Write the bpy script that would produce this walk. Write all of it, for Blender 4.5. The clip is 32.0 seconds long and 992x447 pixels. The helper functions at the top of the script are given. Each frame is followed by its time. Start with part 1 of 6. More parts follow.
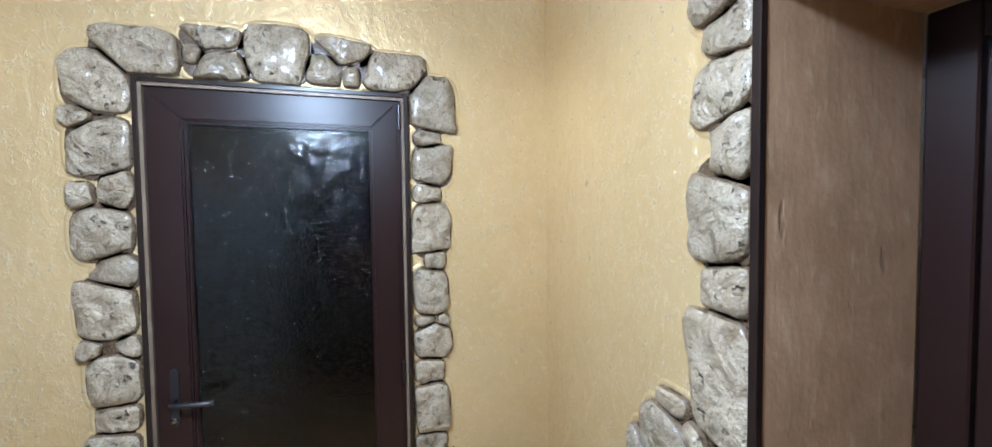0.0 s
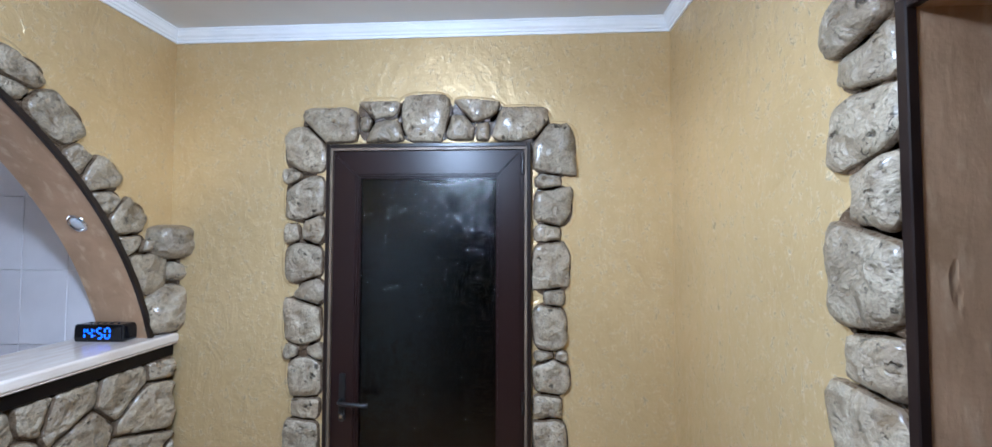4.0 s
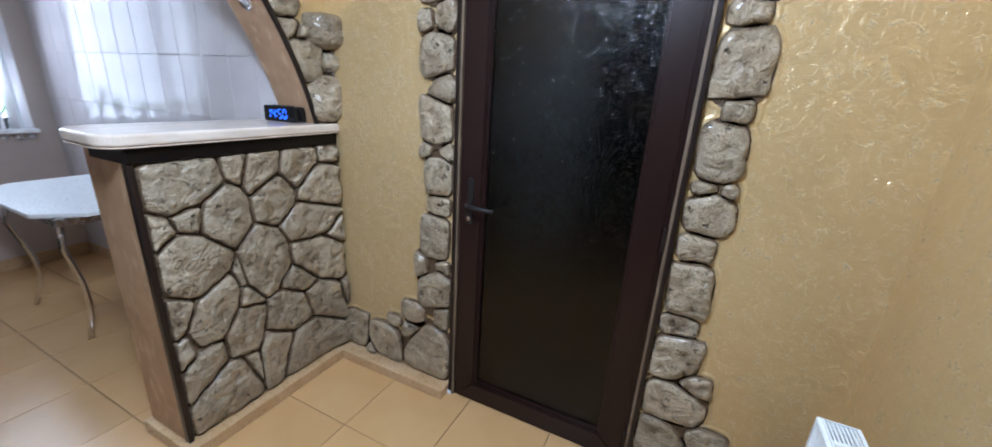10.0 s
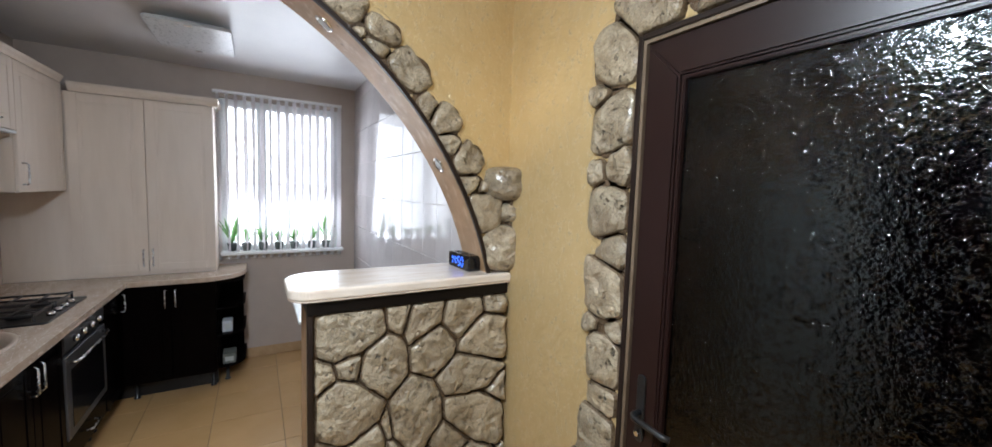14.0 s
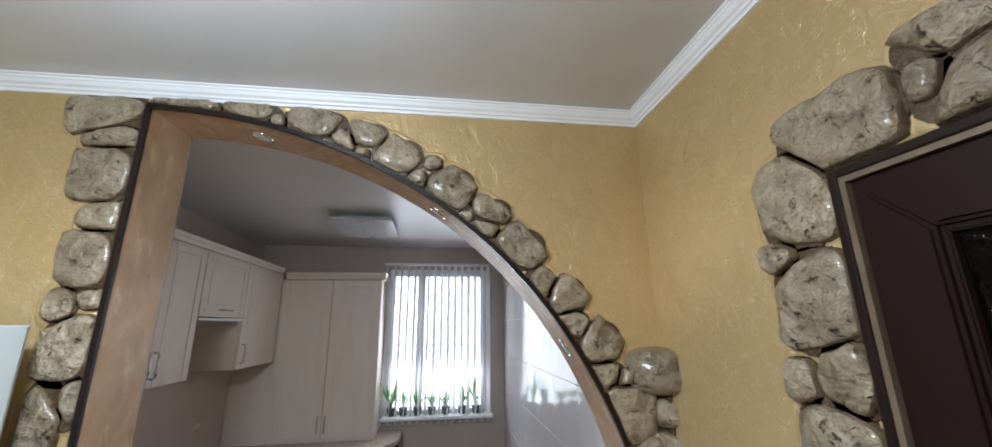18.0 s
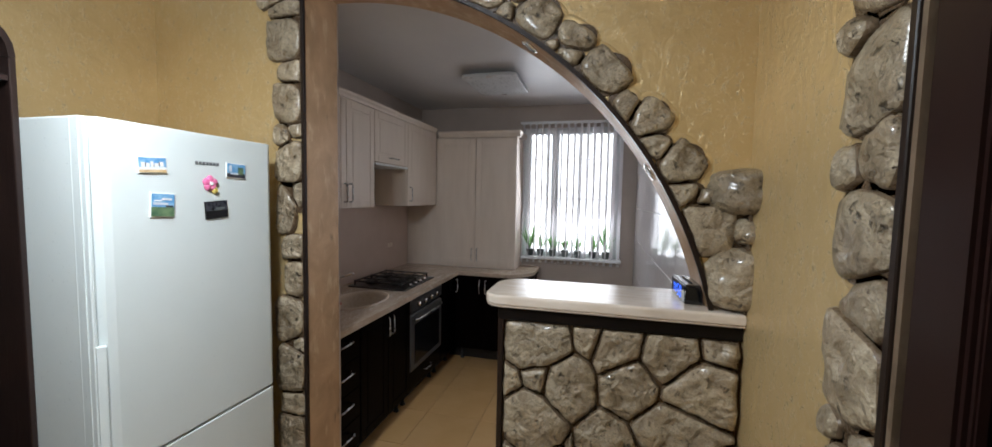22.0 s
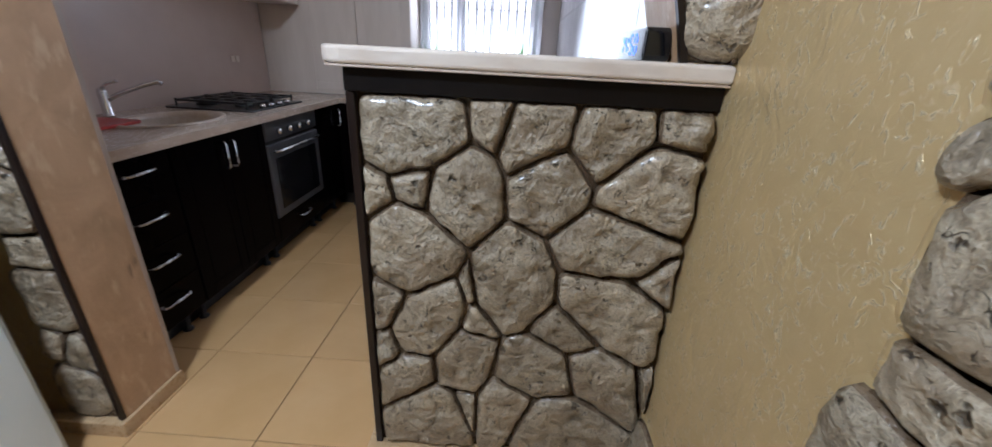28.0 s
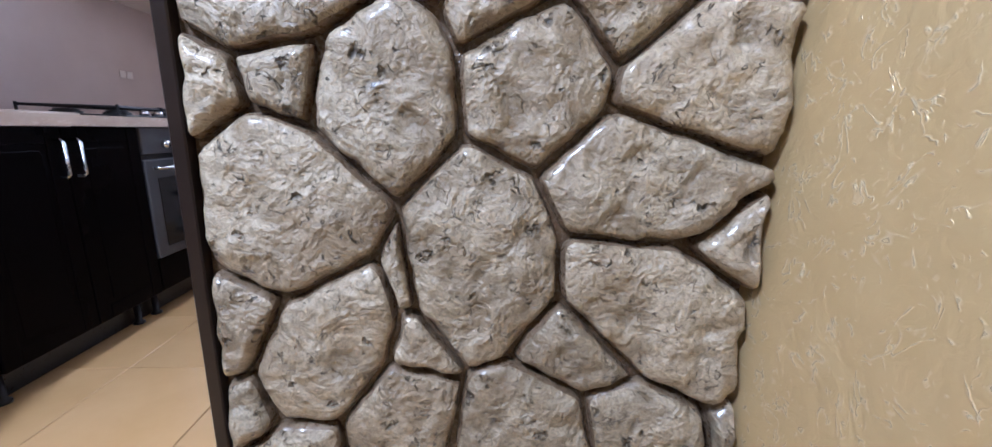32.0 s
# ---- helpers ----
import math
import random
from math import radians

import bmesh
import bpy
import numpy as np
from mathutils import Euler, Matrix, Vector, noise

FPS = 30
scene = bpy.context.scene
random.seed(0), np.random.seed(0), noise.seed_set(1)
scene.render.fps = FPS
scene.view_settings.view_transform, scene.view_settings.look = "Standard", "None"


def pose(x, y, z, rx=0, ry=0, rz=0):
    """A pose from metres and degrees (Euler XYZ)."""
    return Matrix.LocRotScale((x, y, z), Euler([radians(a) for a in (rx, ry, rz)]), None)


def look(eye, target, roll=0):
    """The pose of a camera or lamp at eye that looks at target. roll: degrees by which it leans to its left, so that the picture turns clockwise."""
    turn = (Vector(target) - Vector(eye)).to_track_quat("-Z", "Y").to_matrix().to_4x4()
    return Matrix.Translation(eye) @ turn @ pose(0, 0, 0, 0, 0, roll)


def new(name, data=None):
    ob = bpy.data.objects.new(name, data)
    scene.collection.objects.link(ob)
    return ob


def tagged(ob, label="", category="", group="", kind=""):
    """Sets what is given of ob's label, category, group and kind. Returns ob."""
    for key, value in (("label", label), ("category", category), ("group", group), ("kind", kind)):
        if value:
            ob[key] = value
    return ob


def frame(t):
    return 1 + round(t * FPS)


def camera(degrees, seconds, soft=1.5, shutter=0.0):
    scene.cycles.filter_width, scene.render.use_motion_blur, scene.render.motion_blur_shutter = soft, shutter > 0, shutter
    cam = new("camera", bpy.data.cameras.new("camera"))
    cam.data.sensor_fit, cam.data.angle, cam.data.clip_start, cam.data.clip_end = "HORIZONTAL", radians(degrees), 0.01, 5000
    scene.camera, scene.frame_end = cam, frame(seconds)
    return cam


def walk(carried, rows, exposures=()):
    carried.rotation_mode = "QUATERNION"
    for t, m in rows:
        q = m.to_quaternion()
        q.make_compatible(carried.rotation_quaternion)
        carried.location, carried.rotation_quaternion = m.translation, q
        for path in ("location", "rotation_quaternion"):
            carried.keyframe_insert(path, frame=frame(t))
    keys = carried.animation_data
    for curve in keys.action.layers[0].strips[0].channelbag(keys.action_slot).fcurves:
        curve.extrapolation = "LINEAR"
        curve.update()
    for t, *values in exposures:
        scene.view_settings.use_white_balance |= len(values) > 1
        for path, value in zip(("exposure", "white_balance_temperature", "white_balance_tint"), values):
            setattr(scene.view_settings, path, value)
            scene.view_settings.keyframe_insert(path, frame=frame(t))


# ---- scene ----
FOV, CLIP = 102.4, 32.0
cam = camera(FOV, CLIP, shutter=0.3)
# seconds, eye, Euler angles
PATH = [
    (0.0, -0.0317, -0.0171, 1.6395, 87.75, 0.69, -16.58),
    (0.5, -0.0245, -0.0132, 1.6936, 88.51, 1.13, -15.19),
    (1.0, -0.0085, -0.0255, 1.7125, 90.34, 1.09, -11.80),
    (1.5, 0.0252, -0.0592, 1.7200, 92.49, 0.73, -8.23),
    (2.0, 0.0583, -0.0875, 1.7123, 93.88, 1.09, -5.07),
    (2.5, 0.0644, -0.1094, 1.7004, 95.41, 0.84, -2.02),
    (3.0, 0.0630, -0.1016, 1.6963, 95.10, 0.49, 1.07),
    (3.5, 0.0506, -0.0997, 1.6922, 93.88, 0.34, 2.72),
    (5.5, 0.0135, -0.0735, 1.6089, 84.49, -0.79, 3.57),
    (6.0, 0.0083, -0.0664, 1.5854, 81.76, -0.94, 3.63),
    (6.5, 0.0025, -0.0614, 1.5670, 79.77, -0.85, 3.80),
    (7.0, 0.0009, -0.0578, 1.5488, 78.03, -1.12, 4.50),
    (7.5, -0.0009, -0.0516, 1.5347, 76.01, -0.97, 4.51),
    (8.0, -0.0028, -0.0411, 1.5157, 73.83, -0.81, 4.65),
    (8.5, 0.0029, -0.0285, 1.5045, 73.23, -0.43, 5.74),
    (9.0, 0.0063, -0.0024, 1.4858, 72.24, 0.10, 10.96),
    (9.5, 0.0324, 0.1051, 1.4566, 71.94, -0.99, 17.92),
    (10.0, 0.0824, 0.1593, 1.4438, 71.87, -3.29, 26.22),
    (10.5, 0.1714, 0.1983, 1.4177, 71.00, -3.30, 35.98),
    (11.0, 0.2278, 0.2494, 1.4134, 72.49, -3.66, 41.00),
    (11.5, 0.2006, 0.3056, 1.4091, 73.16, -3.29, 44.59),
    (12.0, 0.0843, 0.3932, 1.4100, 72.67, -3.53, 48.29),
    (12.5, 0.0251, 0.4687, 1.4588, 75.38, -2.65, 50.17),
    (13.0, 0.0182, 0.5317, 1.5209, 78.72, -2.47, 55.20),
    (13.5, 0.0263, 0.5876, 1.5748, 82.41, -2.17, 57.65),
    (14.0, 0.0284, 0.6142, 1.6243, 85.38, -1.88, 59.12),
    (14.5, 0.0395, 0.6245, 1.6631, 89.00, -1.41, 57.99),
    (16.5, -0.1002, 0.7123, 1.7662, 100.33, 1.55, 64.87),
    (17.0, -0.1432, 0.7983, 1.7816, 102.16, 1.04, 70.72),
    (17.5, -0.1649, 0.8437, 1.8012, 102.75, 0.76, 76.33),
    (18.0, -0.1722, 0.8528, 1.8097, 104.28, 0.57, 82.31),
    (18.5, -0.1820, 0.8750, 1.8084, 104.70, 0.75, 87.22),
    (19.0, -0.2001, 0.9047, 1.7891, 103.49, 0.33, 90.49),
    (19.5, -0.2549, 0.9059, 1.7763, 103.03, 0.17, 94.00),
    (20.0, -0.2227, 0.9790, 1.7422, 100.31, -0.48, 100.20),
    (20.5, -0.1416, 1.0773, 1.7087, 95.31, -2.13, 105.22),
    (21.0, -0.0827, 1.1082, 1.6935, 93.31, -1.35, 105.46),
    (21.5, -0.0469, 1.1037, 1.6600, 89.11, -1.58, 104.53),
    (22.0, -0.0263, 1.1131, 1.6286, 86.15, -1.10, 104.40),
    (22.5, -0.0182, 1.1234, 1.6022, 83.03, -1.05, 104.55),
    (23.0, -0.0178, 1.1216, 1.5789, 80.51, -1.60, 103.98),
    (23.5, -0.0161, 1.1214, 1.5552, 78.53, -1.87, 104.23),
    (24.0, -0.0192, 1.1179, 1.5395, 76.10, -2.40, 104.08),
    (24.5, -0.0253, 1.1201, 1.5231, 73.49, -2.45, 103.79),
    (25.0, -0.0360, 1.1126, 1.5171, 71.66, -2.19, 103.77),
    (25.5, -0.0427, 1.1188, 1.5147, 70.60, -1.83, 103.86),
    (27.5, -0.4040, 1.1330, 1.3400, 65.32, -2.91, 97.68),
    (28.0, -0.5520, 1.1360, 1.2560, 67.17, -2.95, 92.61),
    (28.5, -0.6410, 1.1420, 1.1410, 69.39, -2.62, 90.74),
    (29.0, -0.6740, 1.1460, 1.0390, 72.86, -2.48, 89.36),
    (29.5, -0.6930, 1.1400, 0.9500, 75.83, -2.52, 87.95),
    (30.0, -0.7380, 1.1250, 0.9130, 77.64, -2.34, 86.82),
    (30.5, -0.7930, 1.1460, 0.9060, 78.05, -2.15, 86.32),
    (31.0, -0.8460, 1.1440, 0.8940, 77.87, -1.47, 87.59),
    (31.5, -0.8960, 1.1400, 0.8920, 77.49, -2.05, 85.67),
    (32.0, -0.9170, 1.1460, 0.8880, 76.93, -1.75, 86.08),
]
# seconds, stops, kelvin, tint: the clip's camera sets itself anew as it turns
EXPOSURES = [(0.0, 0.9, 4950, 9), (2.0, 0.58, 4800, 11), (3.0, 0.52, 4800, 11), (6.0, 0.56, 4900, 12), (9.0, 0.66, 5000, 11), (11.0, 0.36, 5250, 10), (12.0, 0.34, 5300, 8), (13.0, 0.54, 5650, 9), (14.5, 0.58, 5850, 9), (16.5, 0.28, 5950, 9),
             (19.0, -0.02, 5650, 7), (21.0, -0.18, 6050, 10), (25.5, 0.02, 6150, 10), (27.5, 0.28, 5450, 12), (28.2, 0.36, 5250, 12), (29.0, 0.84, 4800, 12), (30.0, 1.15, 4900, 15), (32.0, 1.25, 4920, 18)]
walk(cam, [(t, pose(*row)) for t, *row in PATH], EXPOSURES)

# ---------------------------------------------------------------- light
world = bpy.data.worlds.new("sky")
scene.world = world
world.use_nodes = True
nt = world.node_tree
bg = nt.nodes["Background"]
sky = nt.nodes.new("ShaderNodeTexSky")
sky.sky_type, sky.sun_disc = "NISHITA", False
sky.sun_elevation, sky.sun_rotation = radians(28), radians(150)
nt.links.new(sky.outputs[0], bg.inputs[0])
bg.inputs[1].default_value = 0.12


def lamp(name, kind, m, power, colour, size=0.2, size_y=None):
    data = bpy.data.lights.new(name, kind)
    data.energy, data.color = power, colour
    if kind == "AREA":
        data.shape, data.size, data.size_y = "RECTANGLE", size, size_y or size
    elif kind == "SUN":
        data.angle = size
    else:
        data.shadow_soft_size = size
    ob = new(name, data)
    ob.matrix_world = m
    return ob


lamp("sun_light", "SUN", pose(0, 0, 6, 62, 0, 120), 0.9, (1.0, 0.96, 0.9), radians(12))
# ceiling lamp of the hall, behind the walker's head
lamp("hall_lamp_light", "POINT", pose(-0.4, 0.3, 2.33), 37, (0.9, 0.96, 1.0), 0.11)
lamp("hall_lamp_downlight", "AREA", pose(-0.4, 0.3, 2.3), 25, (0.9, 0.96, 1.0), 0.26)
# daylight that comes in at the kitchen window
lamp("window_daylight", "AREA", look((-4.13, 0.82, 1.68), (-1.0, 0.82, 0.9)), 8.6, (0.97, 0.975, 1.0), 0.95, 1.36)

# ---------------------------------------------------------------- materials
def material(name, base=(0.5, 0.5, 0.5), rough=0.6, metal=0.0, spec=0.5, coat=0.0):
    m = bpy.data.materials.new(name)
    m.use_nodes = True
    s = m.node_tree.nodes["Principled BSDF"]
    s.inputs["Base Color"].default_value = (*base, 1)
    s.inputs["Roughness"].default_value = rough
    s.inputs["Metallic"].default_value = metal
    s.inputs["Specular IOR Level"].default_value = spec
    s.inputs["Coat Weight"].default_value = coat
    s.inputs["Coat Roughness"].default_value = 0.19
    return m, m.node_tree, s


def link(nt, a, b):
    nt.links.new(a, b)


def coords(nt, scale=(1, 1, 1), kind="Object", turn=(0, 0, 0)):
    c = nt.nodes.new("ShaderNodeTexCoord")
    mp = nt.nodes.new("ShaderNodeMapping")
    mp.inputs["Scale"].default_value = scale
    mp.inputs["Rotation"].default_value = turn
    link(nt, c.outputs[kind], mp.inputs["Vector"])
    return mp.outputs["Vector"]


def noise_of(nt, vec, scale, detail=4.0, rough=0.55, warp=0.0):
    n = nt.nodes.new("ShaderNodeTexNoise")
    n.inputs["Scale"].default_value, n.inputs["Detail"].default_value = scale, detail
    n.inputs["Roughness"].default_value, n.inputs["Distortion"].default_value = rough, warp
    link(nt, vec, n.inputs["Vector"])
    return n.outputs["Fac"]


def ramp(nt, fac, *stops):
    r = nt.nodes.new("ShaderNodeValToRGB")
    while len(r.color_ramp.elements) < len(stops):
        r.color_ramp.elements.new(0.5)
    for e, (at, c) in zip(r.color_ramp.elements, stops):
        e.position = at
        e.color = (c, c, c, 1) if isinstance(c, (int, float)) else (*c, 1)
    link(nt, fac, r.inputs["Fac"])
    return r.outputs["Color"]


def calc(nt, op, a, b):
    n = nt.nodes.new("ShaderNodeMath")
    n.operation = op
    for k, v in enumerate((a, b)):
        if isinstance(v, (int, float)):
            n.inputs[k].default_value = v
        else:
            link(nt, v, n.inputs[k])
    return n.outputs[0]


def mixed(nt, fac, a, b, blend="MIX"):
    n = nt.nodes.new("ShaderNodeMix")
    n.data_type, n.blend_type = "RGBA", blend
    for k, v in ((0, fac), (6, a), (7, b)):
        if isinstance(v, (int, float)):
            n.inputs[k].default_value = v
        elif isinstance(v, tuple):
            n.inputs[k].default_value = (*v, 1)
        else:
            link(nt, v, n.inputs[k])
    return n.outputs[2]


def bump(nt, s, height, distance, strength=1.0, base=None):
    b = nt.nodes.new("ShaderNodeBump")
    b.inputs["Distance"].default_value, b.inputs["Strength"].default_value = distance, strength
    link(nt, height, b.inputs["Height"])
    if base is not None:
        link(nt, base, b.inputs["Normal"])
    link(nt, b.outputs[0], s.inputs["Normal"])
    return b.outputs[0]


def random_of(nt):
    return nt.nodes.new("ShaderNodeObjectInfo").outputs["Random"]


MAT = {}


def scattered(nt, vec, scale, near, far, share):
    """Separate marks: 1 within near of a scattered centre, 0 beyond far; only a share of the centres carries one."""
    cell = nt.nodes.new("ShaderNodeTexVoronoi")
    cell.inputs["Scale"].default_value = scale
    link(nt, vec, cell.inputs["Vector"])
    spot = ramp(nt, cell.outputs["Distance"], (near, 1.0), (far, 0.0))
    pick = ramp(nt, cell.outputs["Color"], (1 - share - 0.01, 0.0), (1 - share, 1.0))
    return calc(nt, "MULTIPLY", spot, pick)


def warped(nt, vec, scale, amount):
    n = nt.nodes.new("ShaderNodeTexNoise")
    n.inputs["Scale"].default_value, n.inputs["Detail"].default_value = scale, 2
    link(nt, vec, n.inputs["Vector"])
    v = nt.nodes.new("ShaderNodeVectorMath")
    v.operation = "MULTIPLY_ADD"
    link(nt, n.outputs["Color"], v.inputs[0])
    v.inputs[1].default_value = (amount, amount, amount)
    link(nt, vec, v.inputs[2])
    return v.outputs[0]


def ridges(nt, vec, scale, width, keep, patch):
    """Short curved ridges: thin level lines of a noise, kept only in patches."""
    n = noise_of(nt, vec, scale, 2.5, 0.5, 0.9)
    line = ramp(nt, n, (0.5 - width, 0.0), (0.5, 1.0), (0.5 + width * 0.6, 0.0))
    return calc(nt, "MULTIPLY", line, ramp(nt, noise_of(nt, vec, patch, 2, 0.6), (keep, 0.0), (keep + 0.06, 1.0)))


def plaster_material():
    """Trowelled golden plaster: broad shallow smears with short curved ridges that catch the light; part of their glint
    is painted in as paler colour.
    """
    m, nt, s = material("golden_plaster", (0.55, 0.41, 0.2), 0.4)
    v = coords(nt)
    w = warped(nt, coords(nt, (1, 1, 0.72), "Object", (0.3, 0.25, 0.2)), 9, 0.05)
    marks = calc(nt, "MAXIMUM", ridges(nt, w, 24, 0.04, 0.53, 34), calc(nt, "MAXIMUM", ridges(nt, w, 41, 0.055, 0.54, 47), calc(nt, "MULTIPLY", ridges(nt, w, 12, 0.015, 0.57, 19), 0.75)))
    smear = ramp(nt, noise_of(nt, w, 7, 3, 0.5, 1.6), (0.36, 0.0), (0.47, 0.55), (0.5, 0.6), (0.62, 1.0))
    patch = noise_of(nt, v, 1.7, 4)
    tint = mixed(nt, ramp(nt, patch, (0.3, 0.0), (0.7, 1.0)), (0.51, 0.366, 0.168), (0.57, 0.42, 0.207))
    tint = mixed(nt, calc(nt, "MULTIPLY", ramp(nt, noise_of(nt, v, 19, 4), (0.4, 0.0), (0.7, 1.0)), 0.3), tint, (0.46, 0.32, 0.135))
    # glints partly painted: the base colour goes paler along the ridges
    link(nt, mixed(nt, calc(nt, "MULTIPLY", marks, 0.5), tint, (0.8, 0.69, 0.46)), s.inputs["Base Color"])
    link(nt, ramp(nt, marks, (0.0, 0.38), (1.0, 0.22)), s.inputs["Roughness"])
    s.inputs["Metallic"].default_value = 0.34
    height = calc(nt, "ADD", calc(nt, "MULTIPLY", marks, 0.27), calc(nt, "MULTIPLY", noise_of(nt, v, 38, 3, 0.55, 0.8), 0.75))
    height = calc(nt, "ADD", height, calc(nt, "MULTIPLY", smear, 0.75))
    bump(nt, s, height, 0.0022, 1.0)
    return m


def brown_plaster(name, dark, mid, pale):
    """Brown pearly plaster with drawn-out pale smears and small dark pits."""
    m, nt, s = material(name, mid, 0.36)
    v = coords(nt)
    long = coords(nt, (1, 1, 0.35), "Object", (0.12, 0.1, 0.0))
    cloud, streak = noise_of(nt, v, 6, 5, 0.6, 0.6), noise_of(nt, warped(nt, long, 14, 0.03), 26, 4, 0.6)
    col = mixed(nt, ramp(nt, cloud, (0.34, 0.0), (0.66, 1.0)), dark, mid)
    col = mixed(nt, calc(nt, "MULTIPLY", ramp(nt, streak, (0.55, 0.0), (0.68, 1.0)), 0.55), col, pale)
    pit = scattered(nt, warped(nt, long, 40, 0.03), 28, 0.1, 0.3, 0.2)
    col = mixed(nt, calc(nt, "MULTIPLY", pit, 0.55), col, tuple(c * 0.35 for c in dark))
    link(nt, col, s.inputs["Base Color"])
    s.inputs["Metallic"].default_value = 0.12
    link(nt, ramp(nt, streak, (0.4, 0.5), (0.7, 0.36)), s.inputs["Roughness"])
    h = calc(nt, "ADD", calc(nt, "MULTIPLY", streak, 0.8), calc(nt, "MULTIPLY", noise_of(nt, v, 60, 3), 0.4))
    bump(nt, s, calc(nt, "SUBTRACT", h, calc(nt, "MULTIPLY", pit, 0.7)), 0.0022)
    return m


def stone_material(name, light, dark, brown_tone):
    """Cast stone under varnish: pale tan, brown in the hollows, with short dark nicks and pits."""
    m, nt, s = material(name, light, 0.42, 0, 0.5, 0.42)
    v = coords(nt)
    strokes = noise_of(nt, coords(nt, (1, 0.9, 1.2), "Object", (0.5, 0.3, 0.6)), 62, 4, 0.6, 2.4)
    fine = noise_of(nt, v, 190, 4, 0.6)
    mid = noise_of(nt, v, 16, 3, 0.55, 0.4)
    big = noise_of(nt, v, 6, 3)
    pit = scattered(nt, warped(nt, v, 60, 0.045), 34, 0.1, 0.36, 0.2)
    crack = ramp(nt, noise_of(nt, v, 34, 2, 0.5, 0.9), (0.482, 0.0), (0.5, 1.0), (0.518, 0.0))
    nick = calc(nt, "MULTIPLY", crack, ramp(nt, noise_of(nt, v, 40, 2), (0.55, 0.0), (0.6, 1.0)))
    col = mixed(nt, ramp(nt, strokes, (0.3, 0.3), (0.58, 1.0)), dark, light)
    col = mixed(nt, ramp(nt, mid, (0.3, 0.9), (0.52, 0.0)), col, dark)
    col = mixed(nt, ramp(nt, fine, (0.34, 0.4), (0.46, 0.0)), col, tuple(c * 0.5 for c in dark))
    col = mixed(nt, calc(nt, "MULTIPLY", ramp(nt, big, (0.45, 0.0), (0.7, 1.0)), 0.55), col, brown_tone)
    col = mixed(nt, calc(nt, "MULTIPLY", calc(nt, "MAXIMUM", pit, nick), 0.82), col, (0.035, 0.026, 0.018))
    tone = nt.nodes.new("ShaderNodeHueSaturation")
    link(nt, calc(nt, "ADD", calc(nt, "MULTIPLY", random_of(nt), 0.3), 0.85), tone.inputs["Value"])
    link(nt, col, tone.inputs["Color"])
    link(nt, tone.outputs[0], s.inputs["Base Color"])
    link(nt, ramp(nt, mid, (0.3, 0.26), (0.7, 0.5)), s.inputs["Roughness"])
    h = calc(nt, "ADD", calc(nt, "MULTIPLY", mid, 2.2), calc(nt, "MULTIPLY", strokes, 0.3))
    h = calc(nt, "ADD", h, calc(nt, "MULTIPLY", fine, 0.07))
    h = calc(nt, "SUBTRACT", h, calc(nt, "ADD", calc(nt, "MULTIPLY", pit, 0.9), calc(nt, "MULTIPLY", nick, 0.45)))
    bump(nt, s, h, 0.016, 1.0)
    return m


def mottled(name, a, b, rough, scale, grain, depth, metal=0.0, stretch=(1, 1, 1), coat=0.0, spec=0.5, rand=0.0, uneven=0.06):
    m, nt, s = material(name, a, rough, metal, spec, coat)
    v = coords(nt, stretch)
    big = noise_of(nt, v, scale, 5, 0.6)
    small = noise_of(nt, v, grain, 3)
    col = mixed(nt, ramp(nt, big, (0.35, 0.0), (0.68, 1.0)), a, b)
    if rand:
        tone = nt.nodes.new("ShaderNodeHueSaturation")
        link(nt, calc(nt, "ADD", calc(nt, "MULTIPLY", random_of(nt), rand), 1 - rand / 2), tone.inputs["Value"])
        link(nt, col, tone.inputs["Color"])
        col = tone.outputs[0]
    link(nt, col, s.inputs["Base Color"])
    link(nt, ramp(nt, small, (0.3, max(rough - uneven, 0.02)), (0.7, rough + uneven)), s.inputs["Roughness"])
    if depth:
        bump(nt, s, calc(nt, "ADD", big, calc(nt, "MULTIPLY", small, 0.5)), depth, 1.0)
    return m


def glowing(name, colour, strength):
    m, nt, s = material(name, (0.02, 0.02, 0.02), 0.4)
    s.inputs["Emission Color"].default_value = (*colour, 1)
    s.inputs["Emission Strength"].default_value = strength
    return m


def relief_glass():
    """Rolled glass with a relief of small round flakes, some of them steep."""
    m, nt, s = material("bark_glass", (0.02, 0.023, 0.023), 0.045, 0, 0.2)
    s.inputs["Transmission Weight"].default_value = 1.0
    s.inputs["IOR"].default_value = 1.42
    v = warped(nt, coords(nt, (1, 1, 1.25), "Object", (0.0, 0.3, 0.0)), 60, 0.012)
    h = None
    for scale, deep in ((84, 0.6), (135, 0.35)):
        cell = nt.nodes.new("ShaderNodeTexVoronoi")
        cell.feature = "SMOOTH_F1"
        cell.inputs["Scale"].default_value, cell.inputs["Smoothness"].default_value = scale, 0.35
        link(nt, v, cell.inputs["Vector"])
        size = ramp(nt, cell.outputs["Color"], (0.15, 0.07), (0.6, 0.14), (0.8, 0.4), (0.95, 1.0))
        one = calc(nt, "MULTIPLY", calc(nt, "MULTIPLY", size, cell.outputs["Distance"]), deep)
        h = one if h is None else calc(nt, "ADD", h, one)
    bump(nt, s, h, 0.0068, 1.0)
    return m


